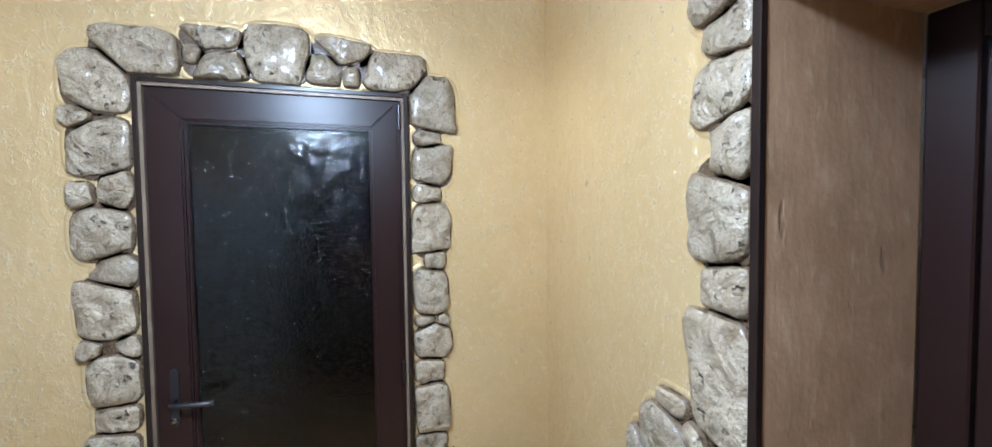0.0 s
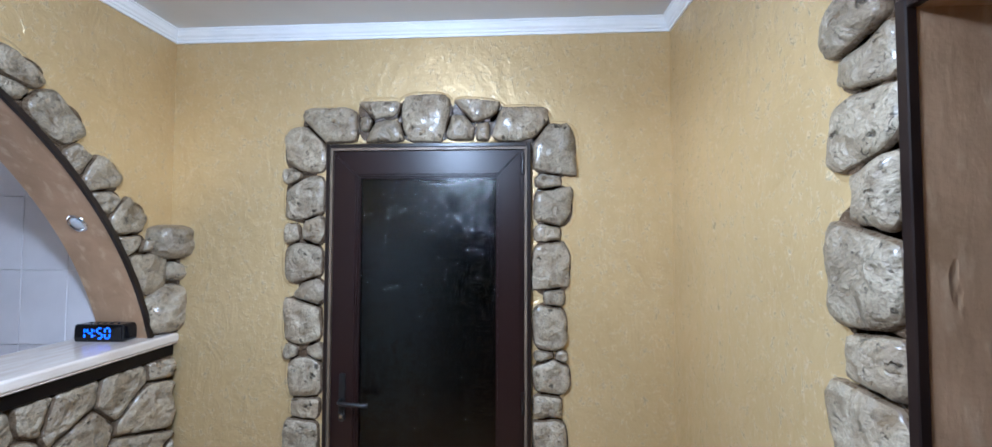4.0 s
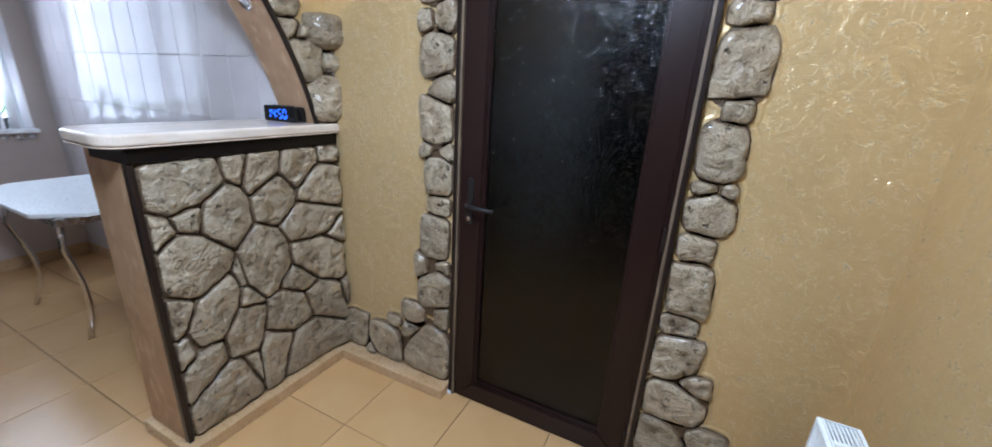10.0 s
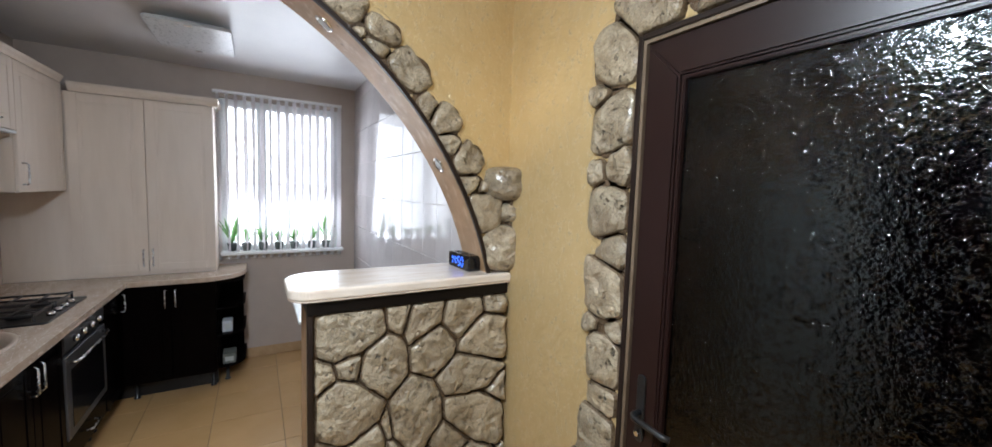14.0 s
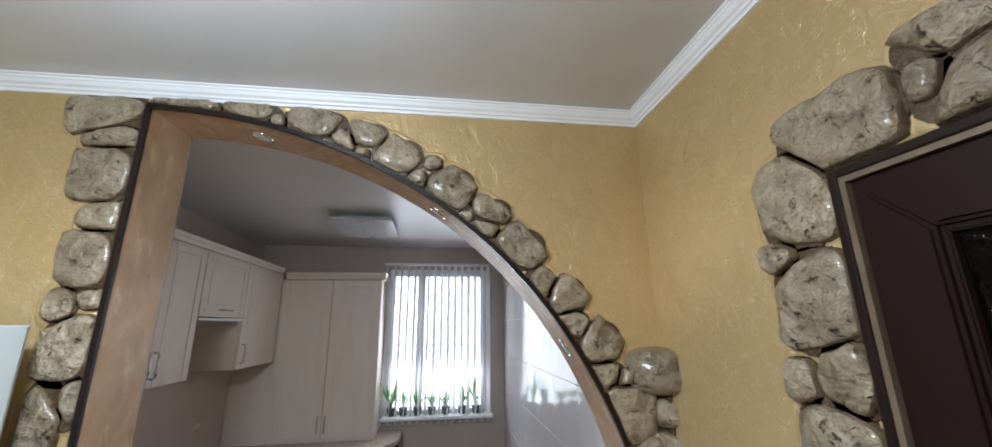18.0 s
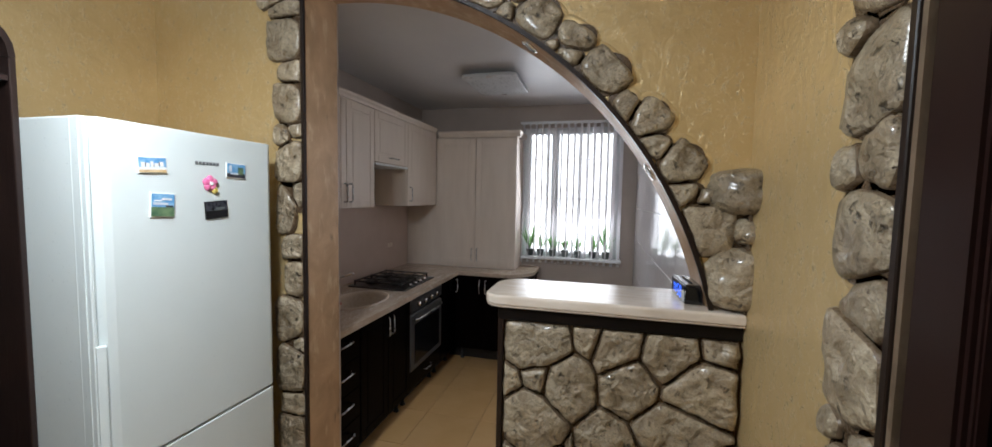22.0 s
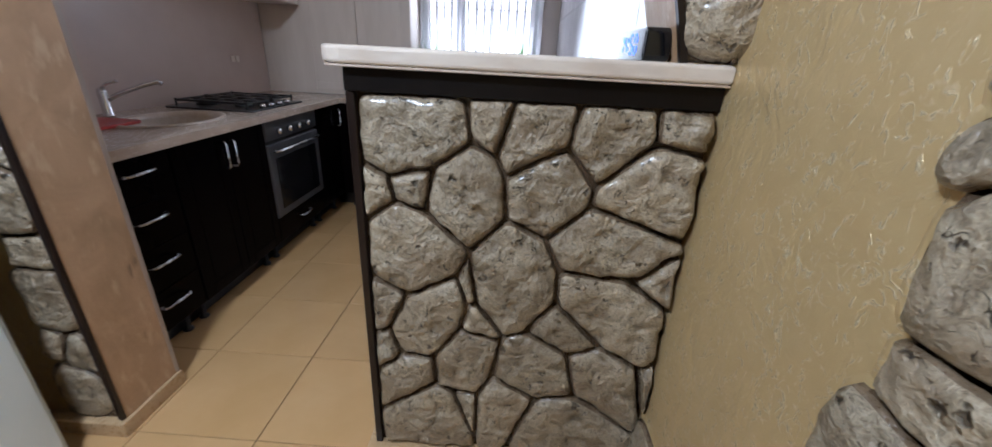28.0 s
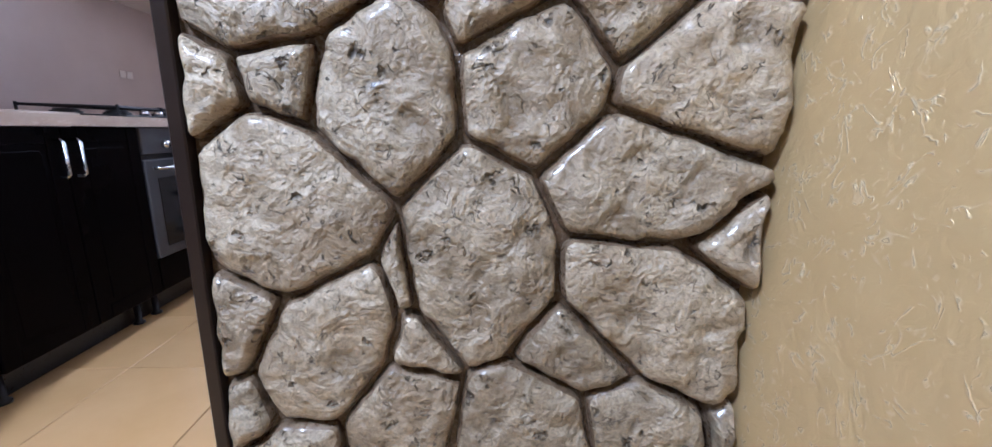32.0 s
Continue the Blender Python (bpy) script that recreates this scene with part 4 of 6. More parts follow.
for rx, ry, z0, z1, sd in ((0.112, 0.128, 1.583, 1.735, 3), (0.075, 0.05, 1.485, 1.575, 5), (0.082, 0.125, BAR_TOP + 0.002, 1.478, 9)):
    corner_stone(arch_stones, rx, ry, z0, z1, sd)
bm = box((WEST, NORTH - 0.1, BAR_TOP + 0.002), (WEST + 0.012, NORTH - 0.0125, 1.70), 0.004)
add_box(bm, (WEST, NORTH - 0.012, BAR_TOP + 0.002), (WEST + 0.05, NORTH, 1.69), 0.004)
tagged(part("mortar", bm, MAT["grout"], arch_stones), kind="stuff")
loose_stones(arch_stones, PILLAR + PILLAR_LOW, ON_WEST, 0.026, post_lim, seed=5)
plaster_collar(arch_stones, PILLAR + PILLAR_LOW, ON_WEST, post_lim)
grout_bed(arch_stones, PILLAR + PILLAR_LOW, ON_WEST, 0.03, post_lim, 1.07)
loose_stones(arch_stones, BOW + BOW_LOW, ON_WEST, 0.028, bow_lim, seed=6)
plaster_collar(arch_stones, BOW + BOW_LOW, ON_WEST, bow_lim)
grout_bed(arch_stones, BOW + BOW_LOW, ON_WEST, 0.03, bow_lim, 1.07)

# ---------------------------------------------------------------- doors
def mitred(x0, x1, z0, z1, w, y0, y1, name, mat, parent, bevel=0.004):
    """Four mitred members of a frame in the plane y; returns them."""
    quads = (((x0, z0), (x0 + w, z0 + w), (x0 + w, z1 - w), (x0, z1)), ((x1 - w, z0 + w), (x1, z0), (x1, z1), (x1 - w, z1 - w)),
             ((x0, z1), (x0 + w, z1 - w), (x1 - w, z1 - w), (x1, z1)), ((x0, z0), (x1, z0), (x1 - w, z0 + w), (x0 + w, z0 + w)))
    out = []
    for q in quads:
        c = (sum(p[0] for p in q) / 4, sum(p[1] for p in q) / 4)
        q = [(u + (0.0006 if u < c[0] else -0.0006), v + (0.0006 if v < c[1] else -0.0006)) for u, v in q]
        bm = extrude_outline(q, "y", y0, y1)
        bmesh.ops.bevel(bm, geom=[e for e in bm.edges if abs(e.verts[0].co.y - y0) < 1e-6 and abs(e.verts[1].co.y - y0) < 1e-6], offset=bevel, segments=2, affect="EDGES")
        out.append(part(name, bm, mat, parent))
    return out


def glazed_door():
    d = thing("door_1", "closed dark brown PVC door with relief glass", "door", kind="structure")
    y = NORTH - 0.03
    for lo, hi in (((DOOR_L, y, 0.0), (DOOR_L + 0.016, NORTH + 0.01, DOOR_T)), ((DOOR_R - 0.016, y, 0.0), (DOOR_R, NORTH + 0.01, DOOR_T)),
                   ((DOOR_L + 0.0162, y, DOOR_T - 0.016), (DOOR_R - 0.0162, NORTH + 0.01, DOOR_T))):
        part("edge_strip", box(lo, hi, 0.002), MAT["trim"], d, "dark brown edge strip")
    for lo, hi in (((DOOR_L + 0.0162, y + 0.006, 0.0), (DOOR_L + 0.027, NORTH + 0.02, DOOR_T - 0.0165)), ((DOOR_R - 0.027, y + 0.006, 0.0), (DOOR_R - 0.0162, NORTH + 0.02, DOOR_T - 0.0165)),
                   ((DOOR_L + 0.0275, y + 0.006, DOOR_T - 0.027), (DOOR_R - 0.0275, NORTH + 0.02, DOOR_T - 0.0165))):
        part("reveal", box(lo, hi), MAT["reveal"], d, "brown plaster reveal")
    for a in (DOOR_L, DOOR_R - 0.016):
        part("strip_end", box((a - 0.002, y - 0.004, 0.0005), (a + 0.018, y - 0.0005, 0.022), 0.0015), MAT["moulding"], d, "white filler at the foot of the strip")
    x0, x1, z1 = DOOR_L + 0.0275, DOOR_R - 0.0275, DOOR_T - 0.0275
    mitred(x0, x1, 0.0, z1, 0.03, NORTH - 0.016, NORTH + 0.06, "door_frame", MAT["dark_pvc"], d)
    leaf = part("leaf", extrude_outline([(x0 + 0.04, 0.02), (x0 + 0.06, 0.02), (x0 + 0.06, 0.04), (x0 + 0.04, 0.04)], "y", NORTH + 0.02, NORTH + 0.03), MAT["dark_pvc"], d)
    mitred(x0 + 0.012, x1 - 0.012, 0.012, z1 - 0.012, 0.096, NORTH - 0.024, NORTH + 0.04, "sash", MAT["dark_pvc"], leaf, 0.006)
    g0, g1, h0, h1 = x0 + 0.108, x1 - 0.108, 0.108, z1 - 0.108
    mitred(g0 - 0.001, g1 + 0.001, h0 - 0.001, h1 + 0.001, 0.012, NORTH - 0.014, NORTH + 0.02, "glazing_bead", MAT["dark_pvc"], leaf, 0.003)
    part("pane", box((g0 + 0.004, NORTH + 0.0, h0 + 0.004), (g1 - 0.004, NORTH + 0.006, h1 - 0.004)), MAT["bark_glass"], leaf, "bark-textured glass pane")
    hx, hz, hy = -0.7, 1.0, NORTH - 0.024
    plate = part("handle_plate", soft_prism(rounded_rect(hx - 0.014, hz - 0.09, hx + 0.014, hz + 0.11, (0.013,) * 4, 6), "y", hy - 0.008, hy, 0.003), MAT["black"], leaf, "dark handle plate")
    part("lever", tube([(hx, hy - 0.008, hz), (hx, hy - 0.035, hz), (hx + 0.01, hy - 0.046, hz), (hx + 0.03, hy - 0.05, hz), (hx + 0.11, hy - 0.05, hz - 0.004), (hx + 0.125, hy - 0.044, hz - 0.005)], 0.0085, 10), MAT["black"], leaf, "black lever handle", True)
    part("lock_cylinder", turned([(0.0085, 0), (0.0085, -0.012), (0.006, -0.0125)], (hx, hy - 0.006, hz - 0.062), 14, "y"), MAT["chrome"], leaf, "steel lock cylinder")
    for z in (1.99, 1.0, 0.12):
        part("hinge", turned([(0.007, -0.045), (0.007, 0.045)], (x1 - 0.006, NORTH - 0.026, z), 12), MAT["trim"], d, "dark hinge")
    return d


glazed_door()


def side_door():
    d = thing("door_2", "dark brown wooden door at the back of the deep doorway", "door", kind="structure")
    x = EAST + 0.43
    part("door_frame", box((x, EDOOR_N - 0.09, 0), (x + 0.05, EDOOR_N - 0.007, EDOOR_T - 0.007), 0.004), MAT["dark_pvc"], d)
    part("door_frame", box((x, EDOOR_S + 0.007, 0), (x + 0.05, EDOOR_S + 0.09, EDOOR_T - 0.007), 0.004), MAT["dark_pvc"], d)
    part("door_frame", box((x, EDOOR_S + 0.091, EDOOR_T - 0.09), (x + 0.05, EDOOR_N - 0.091, EDOOR_T - 0.007), 0.004), MAT["dark_pvc"], d)
    leaf = part("leaf", box((x + 0.015, EDOOR_S + 0.092, 0.01), (x + 0.05, EDOOR_N - 0.092, EDOOR_T - 0.092), 0.003), MAT["dark_pvc"], d)
    for z0, z1 in ((0.15, 0.95), (1.05, 1.85)):
        part("panel", box((x + 0.008, EDOOR_S + 0.2, z0), (x + 0.02, EDOOR_N - 0.2, z1), 0.006), MAT["dark_pvc"], leaf)
    # dark edge strip on the hall side
    for lo, hi in (((EAST - 0.031, EDOOR_N - 0.008, 0), (EAST - 0.0125, EDOOR_N + 0.011, EDOOR_T + 0.011)), ((EAST - 0.031, EDOOR_S - 0.011, 0), (EAST - 0.0125, EDOOR_S + 0.008, EDOOR_T + 0.011)),
                   ((EAST - 0.031, EDOOR_S + 0.0082, EDOOR_T - 0.008), (EAST - 0.0125, EDOOR_N - 0.0082, EDOOR_T + 0.011))):
        part("edge_strip", box(lo, hi, 0.002), MAT["trim"], d, "dark brown edge strip")
    return d


side_door()


# ---------------------------------------------------------------- hall things
def bar_top():
    out = rounded_rect(-1.79, 0.70, WEST + 0.052, NORTH - 0.002, (0.12, 0.075, 0, 0), 10)
    b = thing("bar_top", "pale wood-look laminate bar top with a rounded end", "bar top")
    part("board", soft_prism(out, "z", 1.2232, BAR_TOP, 0.009, 3), MAT["worktop"], b)
    low = rounded_rect(-1.787, 0.703, WEST + 0.049, NORTH - 0.002, (0.117, 0.072, 0, 0), 10)
    part("backing_layer", soft_prism(low, "z", 1.2178, 1.223, 0.001, 1), MAT["counter"], b, "brown backing layer under the board")
    return b


bar_top()

SEGMENTS = {"1": "bc", "4": "bcfg", "5": "acdfg", "0": "abcdef"}


def segment(bm, x, z, kind, w, h, t, y):
    """One bar of a seven-segment digit."""
    hw, hh = w / 2, h / 2
    where = {"a": (0, hh, 1), "g": (0, 0, 1), "d": (0, -hh, 1), "b": (hw, hh / 2, 0), "c": (hw, -hh / 2, 0), "f": (-hw, hh / 2, 0), "e": (-hw, -hh / 2, 0)}
    dx, dz, flat = where[kind]
    lx, lz = (hw - t * 0.6, t / 2) if flat else (t / 2, hh / 2 - t * 0.6)
    add_box(bm, (x + dx - lx, y - 0.0008, z + dz - lz), (x + dx + lx, y + 0.0002, z + dz + lz))


def alarm_clock():
    c = thing("alarm_clock", "black digital clock with blue digits on the bar top", "clock", at=(-1.628, 1.442, BAR_TOP))
    c.rotation_euler = (0, 0, radians(3))
    part("body", soft_prism(rounded_rect(-0.1, 0.0, 0.1, 0.07, (0.012,) * 4, 5), "y", -0.028, 0.03, 0.003), MAT["black_gloss"], c)
    part("display", box((-0.09, -0.0295, 0.008), (0.09, -0.0285, 0.062)), MAT["black_gloss"], c, "glossy black display")
    for k, ch in enumerate("1450"):
        bm = bmesh.new()
        for sname in SEGMENTS[ch]:
            segment(bm, -0.066 + 0.0305 * k + (0.009 if k > 1 else 0), 0.035, sname, 0.0195, 0.04, 0.0058, -0.0297)
        part("digit", bm, MAT["digit"], c, "glowing blue digit " + ch)
    bm = box((-0.0185, -0.0305, 0.023), (-0.0135, -0.0295, 0.028))
    add_box(bm, (-0.0185, -0.0305, 0.042), (-0.0135, -0.0295, 0.047))
    part("colon", bm, MAT["digit"], c, "glowing blue colon")
    for k in range(5):
        part("button", turned([(0.006, 0.07), (0.006, 0.0725), (0.004, 0.073)], (-0.06 + 0.028 * k, 0.0, 0), 10), MAT["black"], c)
    return c


alarm_clock()


def spot(y, z, angle):
    """A small round recessed spotlight under the arch; angle: where along the arch."""
    n = Vector((0, math.cos(angle) / ARCH_A, math.sin(angle) / ARCH_B)).normalized()
    s = thing("recessed_spotlight", "small round chrome spotlight, unlit, set in the arch lining", "spotlight", "arch spotlights")
    s.matrix_world = Matrix.LocRotScale((-1.592, y - n.y * 0.0052, z - n.z * 0.0052), (-n).to_track_quat("Z", "X"), None)
    part("ring", turned([(0.036, -0.002), (0.036, 0.004), (0.030, 0.008), (0.024, 0.006), (0.024, -0.002)], (0, 0, 0), 24), MAT["chrome"], s, "chrome ring", True)
    part("lens", turned([(0.0235, 0.001), (0.0235, 0.005), (0.012, 0.007)], (0, 0, 0), 18), MAT["frosted"], s, "frosted lens", True)


for deg in (31.0, 54.5, 78.5):
    a = radians(deg)
    spot(*arch_point(a), a)


def fridge():
    f = thing("fridge", "tall white two-door fridge freezer with magnets, beside the arch", "fridge", at=(-1.38, -0.18, 0))
    W, H = 0.605, 1.822
    part("body", box((0.004, -0.62, 0.03), (W - 0.004, -0.062, H), 0.006, 2), MAT["fridge"], f)
    part("plinth", box((0.02, -0.58, 0.0), (W - 0.02, -0.05, 0.03)), MAT["black"], f, "black plinth")
    for z0, z1, h0, h1, nm in ((0.045, 0.821, 0.48, 0.80, "freezer_door"), (0.829, H - 0.001, 0.87, 1.2, "fridge_door")):
        o = [(0.0, -0.058), (W, -0.058), (W, -0.03), (W - 0.012, -0.03), (W - 0.03, -0.004), (W - 0.05, 0.0), (0.018, 0.0), (0.005, -0.006), (0.0, -0.02)]
        d = part(nm, soft_prism([(x, y) for x, y in o], "z", z0, z1, 0.004, 2), MAT["fridge"], f)
        part("grip_strip", box((W - 0.012, -0.032, z0 + 0.012), (W - 0.002, -0.012, z1 - 0.012), 0.002), MAT["fridge"], d)
        part("handle", soft_prism([(W - 0.03, -0.012), (W - 0.006, -0.026), (W - 0.004, -0.006), (W - 0.02, 0.004)], "z", h0, h1, 0.003), MAT["fridge"], d, "white grip handle")
        part("gasket", box((0.006, -0.061, z0 + 0.006), (W - 0.006, -0.0585, z1 - 0.006)), MAT["fridge_grey"], d, "grey door seal")
    for k in range(7):
        part("badge_bar", box((0.232 + 0.0125 * k, 0.0, 1.716), (0.2415 + 0.0125 * k, 0.0012, 1.727)), MAT["badge"], f, "dark grey brand lettering shape")
    return f


fridge()


def magnet(x, z, w, h, tilt, label, bands, rim, details=()):
    m = thing("fridge_magnet", label, "magnet", "fridge magnets")
    m.matrix_world = pose(x, -0.18, z, 0, tilt, 0)
    part("plate", box((-w / 2, 0.0, -h / 2), (w / 2, 0.0045, h / 2), 0.0012), MAT[rim], m)
    z0 = -h / 2 + 0.003
    for share, mat in bands:
        z1 = z0 + (h - 0.006) * share
        part("picture_band", box((-w / 2 + 0.003, 0.0046, z0), (w / 2 - 0.003, 0.0056, z1 - 0.0003)), MAT[mat], m)
        z0 = z1
    for u, v, du, dv, mat in details:
        part("picture_detail", box((u * w - du * w / 2, 0.0057, v * h - dv * h / 2), (u * w + du * w / 2, 0.0062, v * h + dv * h / 2)), MAT[mat], m)


magnet(-0.93, 1.703, 0.082, 0.05, 3, "rectangular magnet with a sandy town under a blue sky", ((0.2, "sand"), (0.16, "paper"), (0.64, "blue")), "paper",
       ((-0.3, 0.05, 0.13, 0.3, "paper"), (-0.12, 0.0, 0.14, 0.22, "paper"), (0.03, 0.05, 0.1, 0.34, "paper"), (0.17, 0.0, 0.12, 0.24, "paper"), (0.33, 0.03, 0.12, 0.28, "paper"), (-0.21, 0.06, 0.04, 0.24, "night"), (0.25, 0.02, 0.03, 0.22, "night"), (-0.02, -0.04, 0.03, 0.1, "sand")))
magnet(-1.213, 1.704, 0.08, 0.055, -2, "rectangular white-rimmed magnet with a blue seaside view", ((0.3, "night"), (0.7, "blue")), "paper", ((-0.22, 0.0, 0.28, 0.5, "green"), (0.3, 0.12, 0.12, 0.4, "cardboard"), (0.05, -0.2, 0.5, 0.1, "cardboard")))
magnet(-0.955, 1.583, 0.072, 0.075, -3, "stamp-edged magnet with a green field under a blue sky", ((0.42, "green"), (0.58, "blue")), "paper", ((0.1, 0.06, 0.6, 0.1, "cardboard"), (-0.15, 0.25, 0.4, 0.08, "paper"), (0.2, 0.18, 0.3, 0.05, "paper"), (-0.25, -0.03, 0.3, 0.07, "night")))
magnet(-1.133, 1.565, 0.085, 0.06, 4, "rectangular dark magnet with a night view", ((0.45, "black_gloss"), (0.55, "night")), "black", ((-0.15, 0.08, 0.4, 0.08, "pot"), (0.2, -0.05, 0.1, 0.3, "black_gloss"), (0.05, -0.02, 0.5, 0.04, "pot")))


def flower_magnet():
    m = thing("fridge_magnet", "small pink flower figure magnet with a yellow corner", "magnet", "fridge magnets", at=(-1.112, -0.18, 1.655))
    for k in range(5):
        a = 2 * math.pi * k / 5 + 0.3
        part("petal", turned([(0.004, 0), (0.014, 0.002), (0.012, 0.007), (0.004, 0.009)], (0.014 * math.cos(a), 0, 0.014 * math.sin(a)), 10, "y"), MAT["pink"], m, "pink petal", True)
    part("centre", turned([(0.007, 0.007), (0.006, 0.011), (0.002, 0.012)], (0, 0, 0), 10, "y"), MAT["paper"], m)
    part("bud", turned([(0.004, 0), (0.012, 0.002), (0.009, 0.008), (0.003, 0.01)], (-0.016, 0, -0.024), 10, "y"), MAT["yellow"], m, "yellow bud", True)


flower_magnet()


def hall_unit():
    """Dark hall unit beside the fridge: low chest, side panels, shelf and a bowed top."""
    x0, x1, y0, y1 = -0.778, 0.21, SOUTH + 0.002, -0.435
    u = thing("hall_unit", "tall dark wooden hall unit with arched top beside the fridge", "hall unit")
    part("chest", box((x0, y0, 0.0), (x1, y1, 0.575), 0.006), MAT["wood_dark"], u)
    for k in range(2):
        a = x0 + 0.03 + k * 0.47
        d = part("chest_door", box((a, y1 + 0.0005, 0.06), (a + 0.455, y1 + 0.018, 0.555), 0.004), MAT["wood_dark"], u)
        part("knob", turned([(0.006, 0), (0.006, 0.012), (0.012, 0.018), (0.009, 0.026)], (a + (0.42 if k == 0 else 0.035), y1 + 0.018, 0.36), 12, "y"), MAT["steel"], d, "steel knob", True)
    part("seat_board", box((x0 - 0.002, y0, 0.576), (x1 + 0.002, y1 + 0.02, 0.6), 0.006, 2), MAT["wood_edge"], u)
    for a in (x0, x1 - 0.014):
        part("side_panel", box((a, y0, 0.601), (a + 0.014, y1 - 0.002, 1.98), 0.002), MAT["wood_edge"], u)
    part("back_panel", box((x0 + 0.0145, y0, 0.601), (x1 - 0.0145, y0 + 0.012, 1.98)), MAT["wood_dark"], u)
    part("shelf", box((x0 + 0.0145, y0 + 0.013, 1.915), (x1 - 0.0145, y1 - 0.004, 1.931), 0.002), MAT["wood_edge"], u)
    mid, half = (x0 + x1) / 2, (x1 - x0) / 2
    arc_out = [(mid + half * math.cos(a), 1.981 + 0.2 * math.sin(a) ** 0.85) for a in (math.pi * k / 24 for k in range(25))]
    arc_in = [(mid + (half - 0.014) * math.cos(a), 1.981 + 0.172 * math.sin(a) ** 0.85) for a in (math.pi * k / 24 for k in range(24, -1, -1))]
    part("arched_top", extrude_outline(arc_out + arc_in, "y", y0, y1 - 0.002), MAT["wood_edge"], u)
    part("top_back", extrude_outline([(mid + (half - 0.016) * math.cos(a), 1.982 + 0.168 * math.sin(a) ** 0.85) for a in (math.pi * k / 24 for k in range(25))], "y", y0, y0 + 0.012), MAT["wood_dark"], u)
    for k in range(3):
        hook = part("coat_hook", tube([(x0 + 0.2 + 0.3 * k, y0 + 0.012, 1.5), (x0 + 0.2 + 0.3 * k, y0 + 0.06, 1.49), (x0 + 0.2 + 0.3 * k, y0 + 0.075, 1.53)], 0.006), MAT["steel"], u, "steel coat hook", True)


hall_unit()


def radiator():
    x0, x1, y0, y1, z0, z1 = 0.505, 0.602, 0.7, 1.3, 0.19, 0.69
    r = thing("radiator", "white steel panel radiator with a top grille, fixed to the wall", "radiator")
    bm = bmesh.new()
    n = 19
    row = []
    for i in range(n * 4 + 1):
        y = y0 + 0.012 + (y1 - y0 - 0.024) * i / (n * 4)
        d = (0.0, 0.005, 0.005, 0.0)[i % 4]
        row.append((bm.verts.new((x0 + 0.002 + d, y, z0 + 0.02)), bm.verts.new((x0 + 0.002 + d, y, z1 - 0.02))))
    for a, b in zip(row, row[1:]):
        bm.faces.new((a[0], a[1], b[1], b[0]))
    part("front_panel", bm, MAT["white"], r, "ribbed white front panel")
    part("back_panel", box((x1 - 0.014, y0 + 0.01, z0 + 0.01), (x1 - 0.008, y1 - 0.01, z1 - 0.02), 0.002), MAT["white"], r)
    for lo, hi in (((x0, y0 + 0.004, z0), (x0 + 0.012, y1 - 0.004, z0 + 0.024)), ((x0, y0 + 0.004, z1 - 0.024), (x0 + 0.012, y1 - 0.004, z1))):
        part("seam", box(lo, hi, 0.003), MAT["white"], r)
    for y in (y0, y1 - 0.003):
        part("side_cover", box((x0 + 0.002, y, z0 + 0.01), (x1 - 0.002, y + 0.003, z1 - 0.001), 0.001), MAT["white"], r)
    # one solid block; its dark colour paints in the shade of the grille slots
    part("fins", box((x0 + 0.016, y0 + 0.01, z0 + 0.05), (x1 - 0.016, y1 - 0.01, z1 - 0.05)), MAT["radiator_hole"], r, "dark block in place of the fins, the slots' shade painted in")
    g = part("top_grille", box((x0 + 0.0125, y0 + 0.004, z1 - 0.006), (x0 + 0.018, y1 - 0.004, z1), 0.001), MAT["white"], r)
    part("grille_rail", box((x1 - 0.012, y0 + 0.004, z1 - 0.006), (x1 - 0.004, y1 - 0.004, z1), 0.001), MAT["white"], g)
    blocks = 7
    step = (y1 - y0 - 0.02) / blocks
    for b in range(blocks):
        ya = y0 + 0.01 + b * step
        part("grille_bridge", box((x0 + 0.0185, ya, z1 - 0.006), (x1 - 0.0125, ya + 0.014, z1 - 0.0003)), MAT["white"], g)
        for k in range(7):
            xa = x0 + 0.022 + k * 0.0092
            part("grille_bar", box((xa, ya + 0.0145, z1 - 0.005), (xa + 0.0036, ya + step - 0.0005, z1 - 0.0008)), MAT["white"], g)
    for y in (y0 + 0.1, y1 - 0.1):
        part("bracket", box((x1 - 0.008, y, z0 + 0.05), (EAST, y + 0.03, z1 - 0.1)), MAT["white"], r)
    part("valve", turned([(0.012, 0), (0.016, 0.01), (0.016, 0.045), (0.012, 0.05)], (0.555, y1 + 0.001, z0 + 0.03), 14, "y"), MAT["white"], r, "white radiator valve", True)
    part("pipe", tube([(0.555, y1 + 0.03, z0 + 0.03), (0.555, y1 + 0.03, 0.002)], 0.009), MAT["white"], r, "white pipe", True)


radiator()


def switch_plate():
    s = thing("light_switch", "white double light switch set among the stones", "switch", at=(EAST - 0.045, 0.766, 0.93))
    part("plate", soft_prism(rounded_rect(-0.042, -0.042, 0.042, 0.042, (0.006,) * 4, 4), "x", -0.008, 0.0, 0.002), MAT["white"], s)
    for k in range(2):
        part("rocker", box((-0.013, -0.03 + 0.031 * k, -0.03), (-0.0085, -0.001 + 0.031 * k, 0.03), 0.001), MAT["white"], s)
    part("wall_box", box((0.0005, -0.03, -0.03), (0.047, 0.03, 0.03)), MAT["grout"], s)


switch_plate()
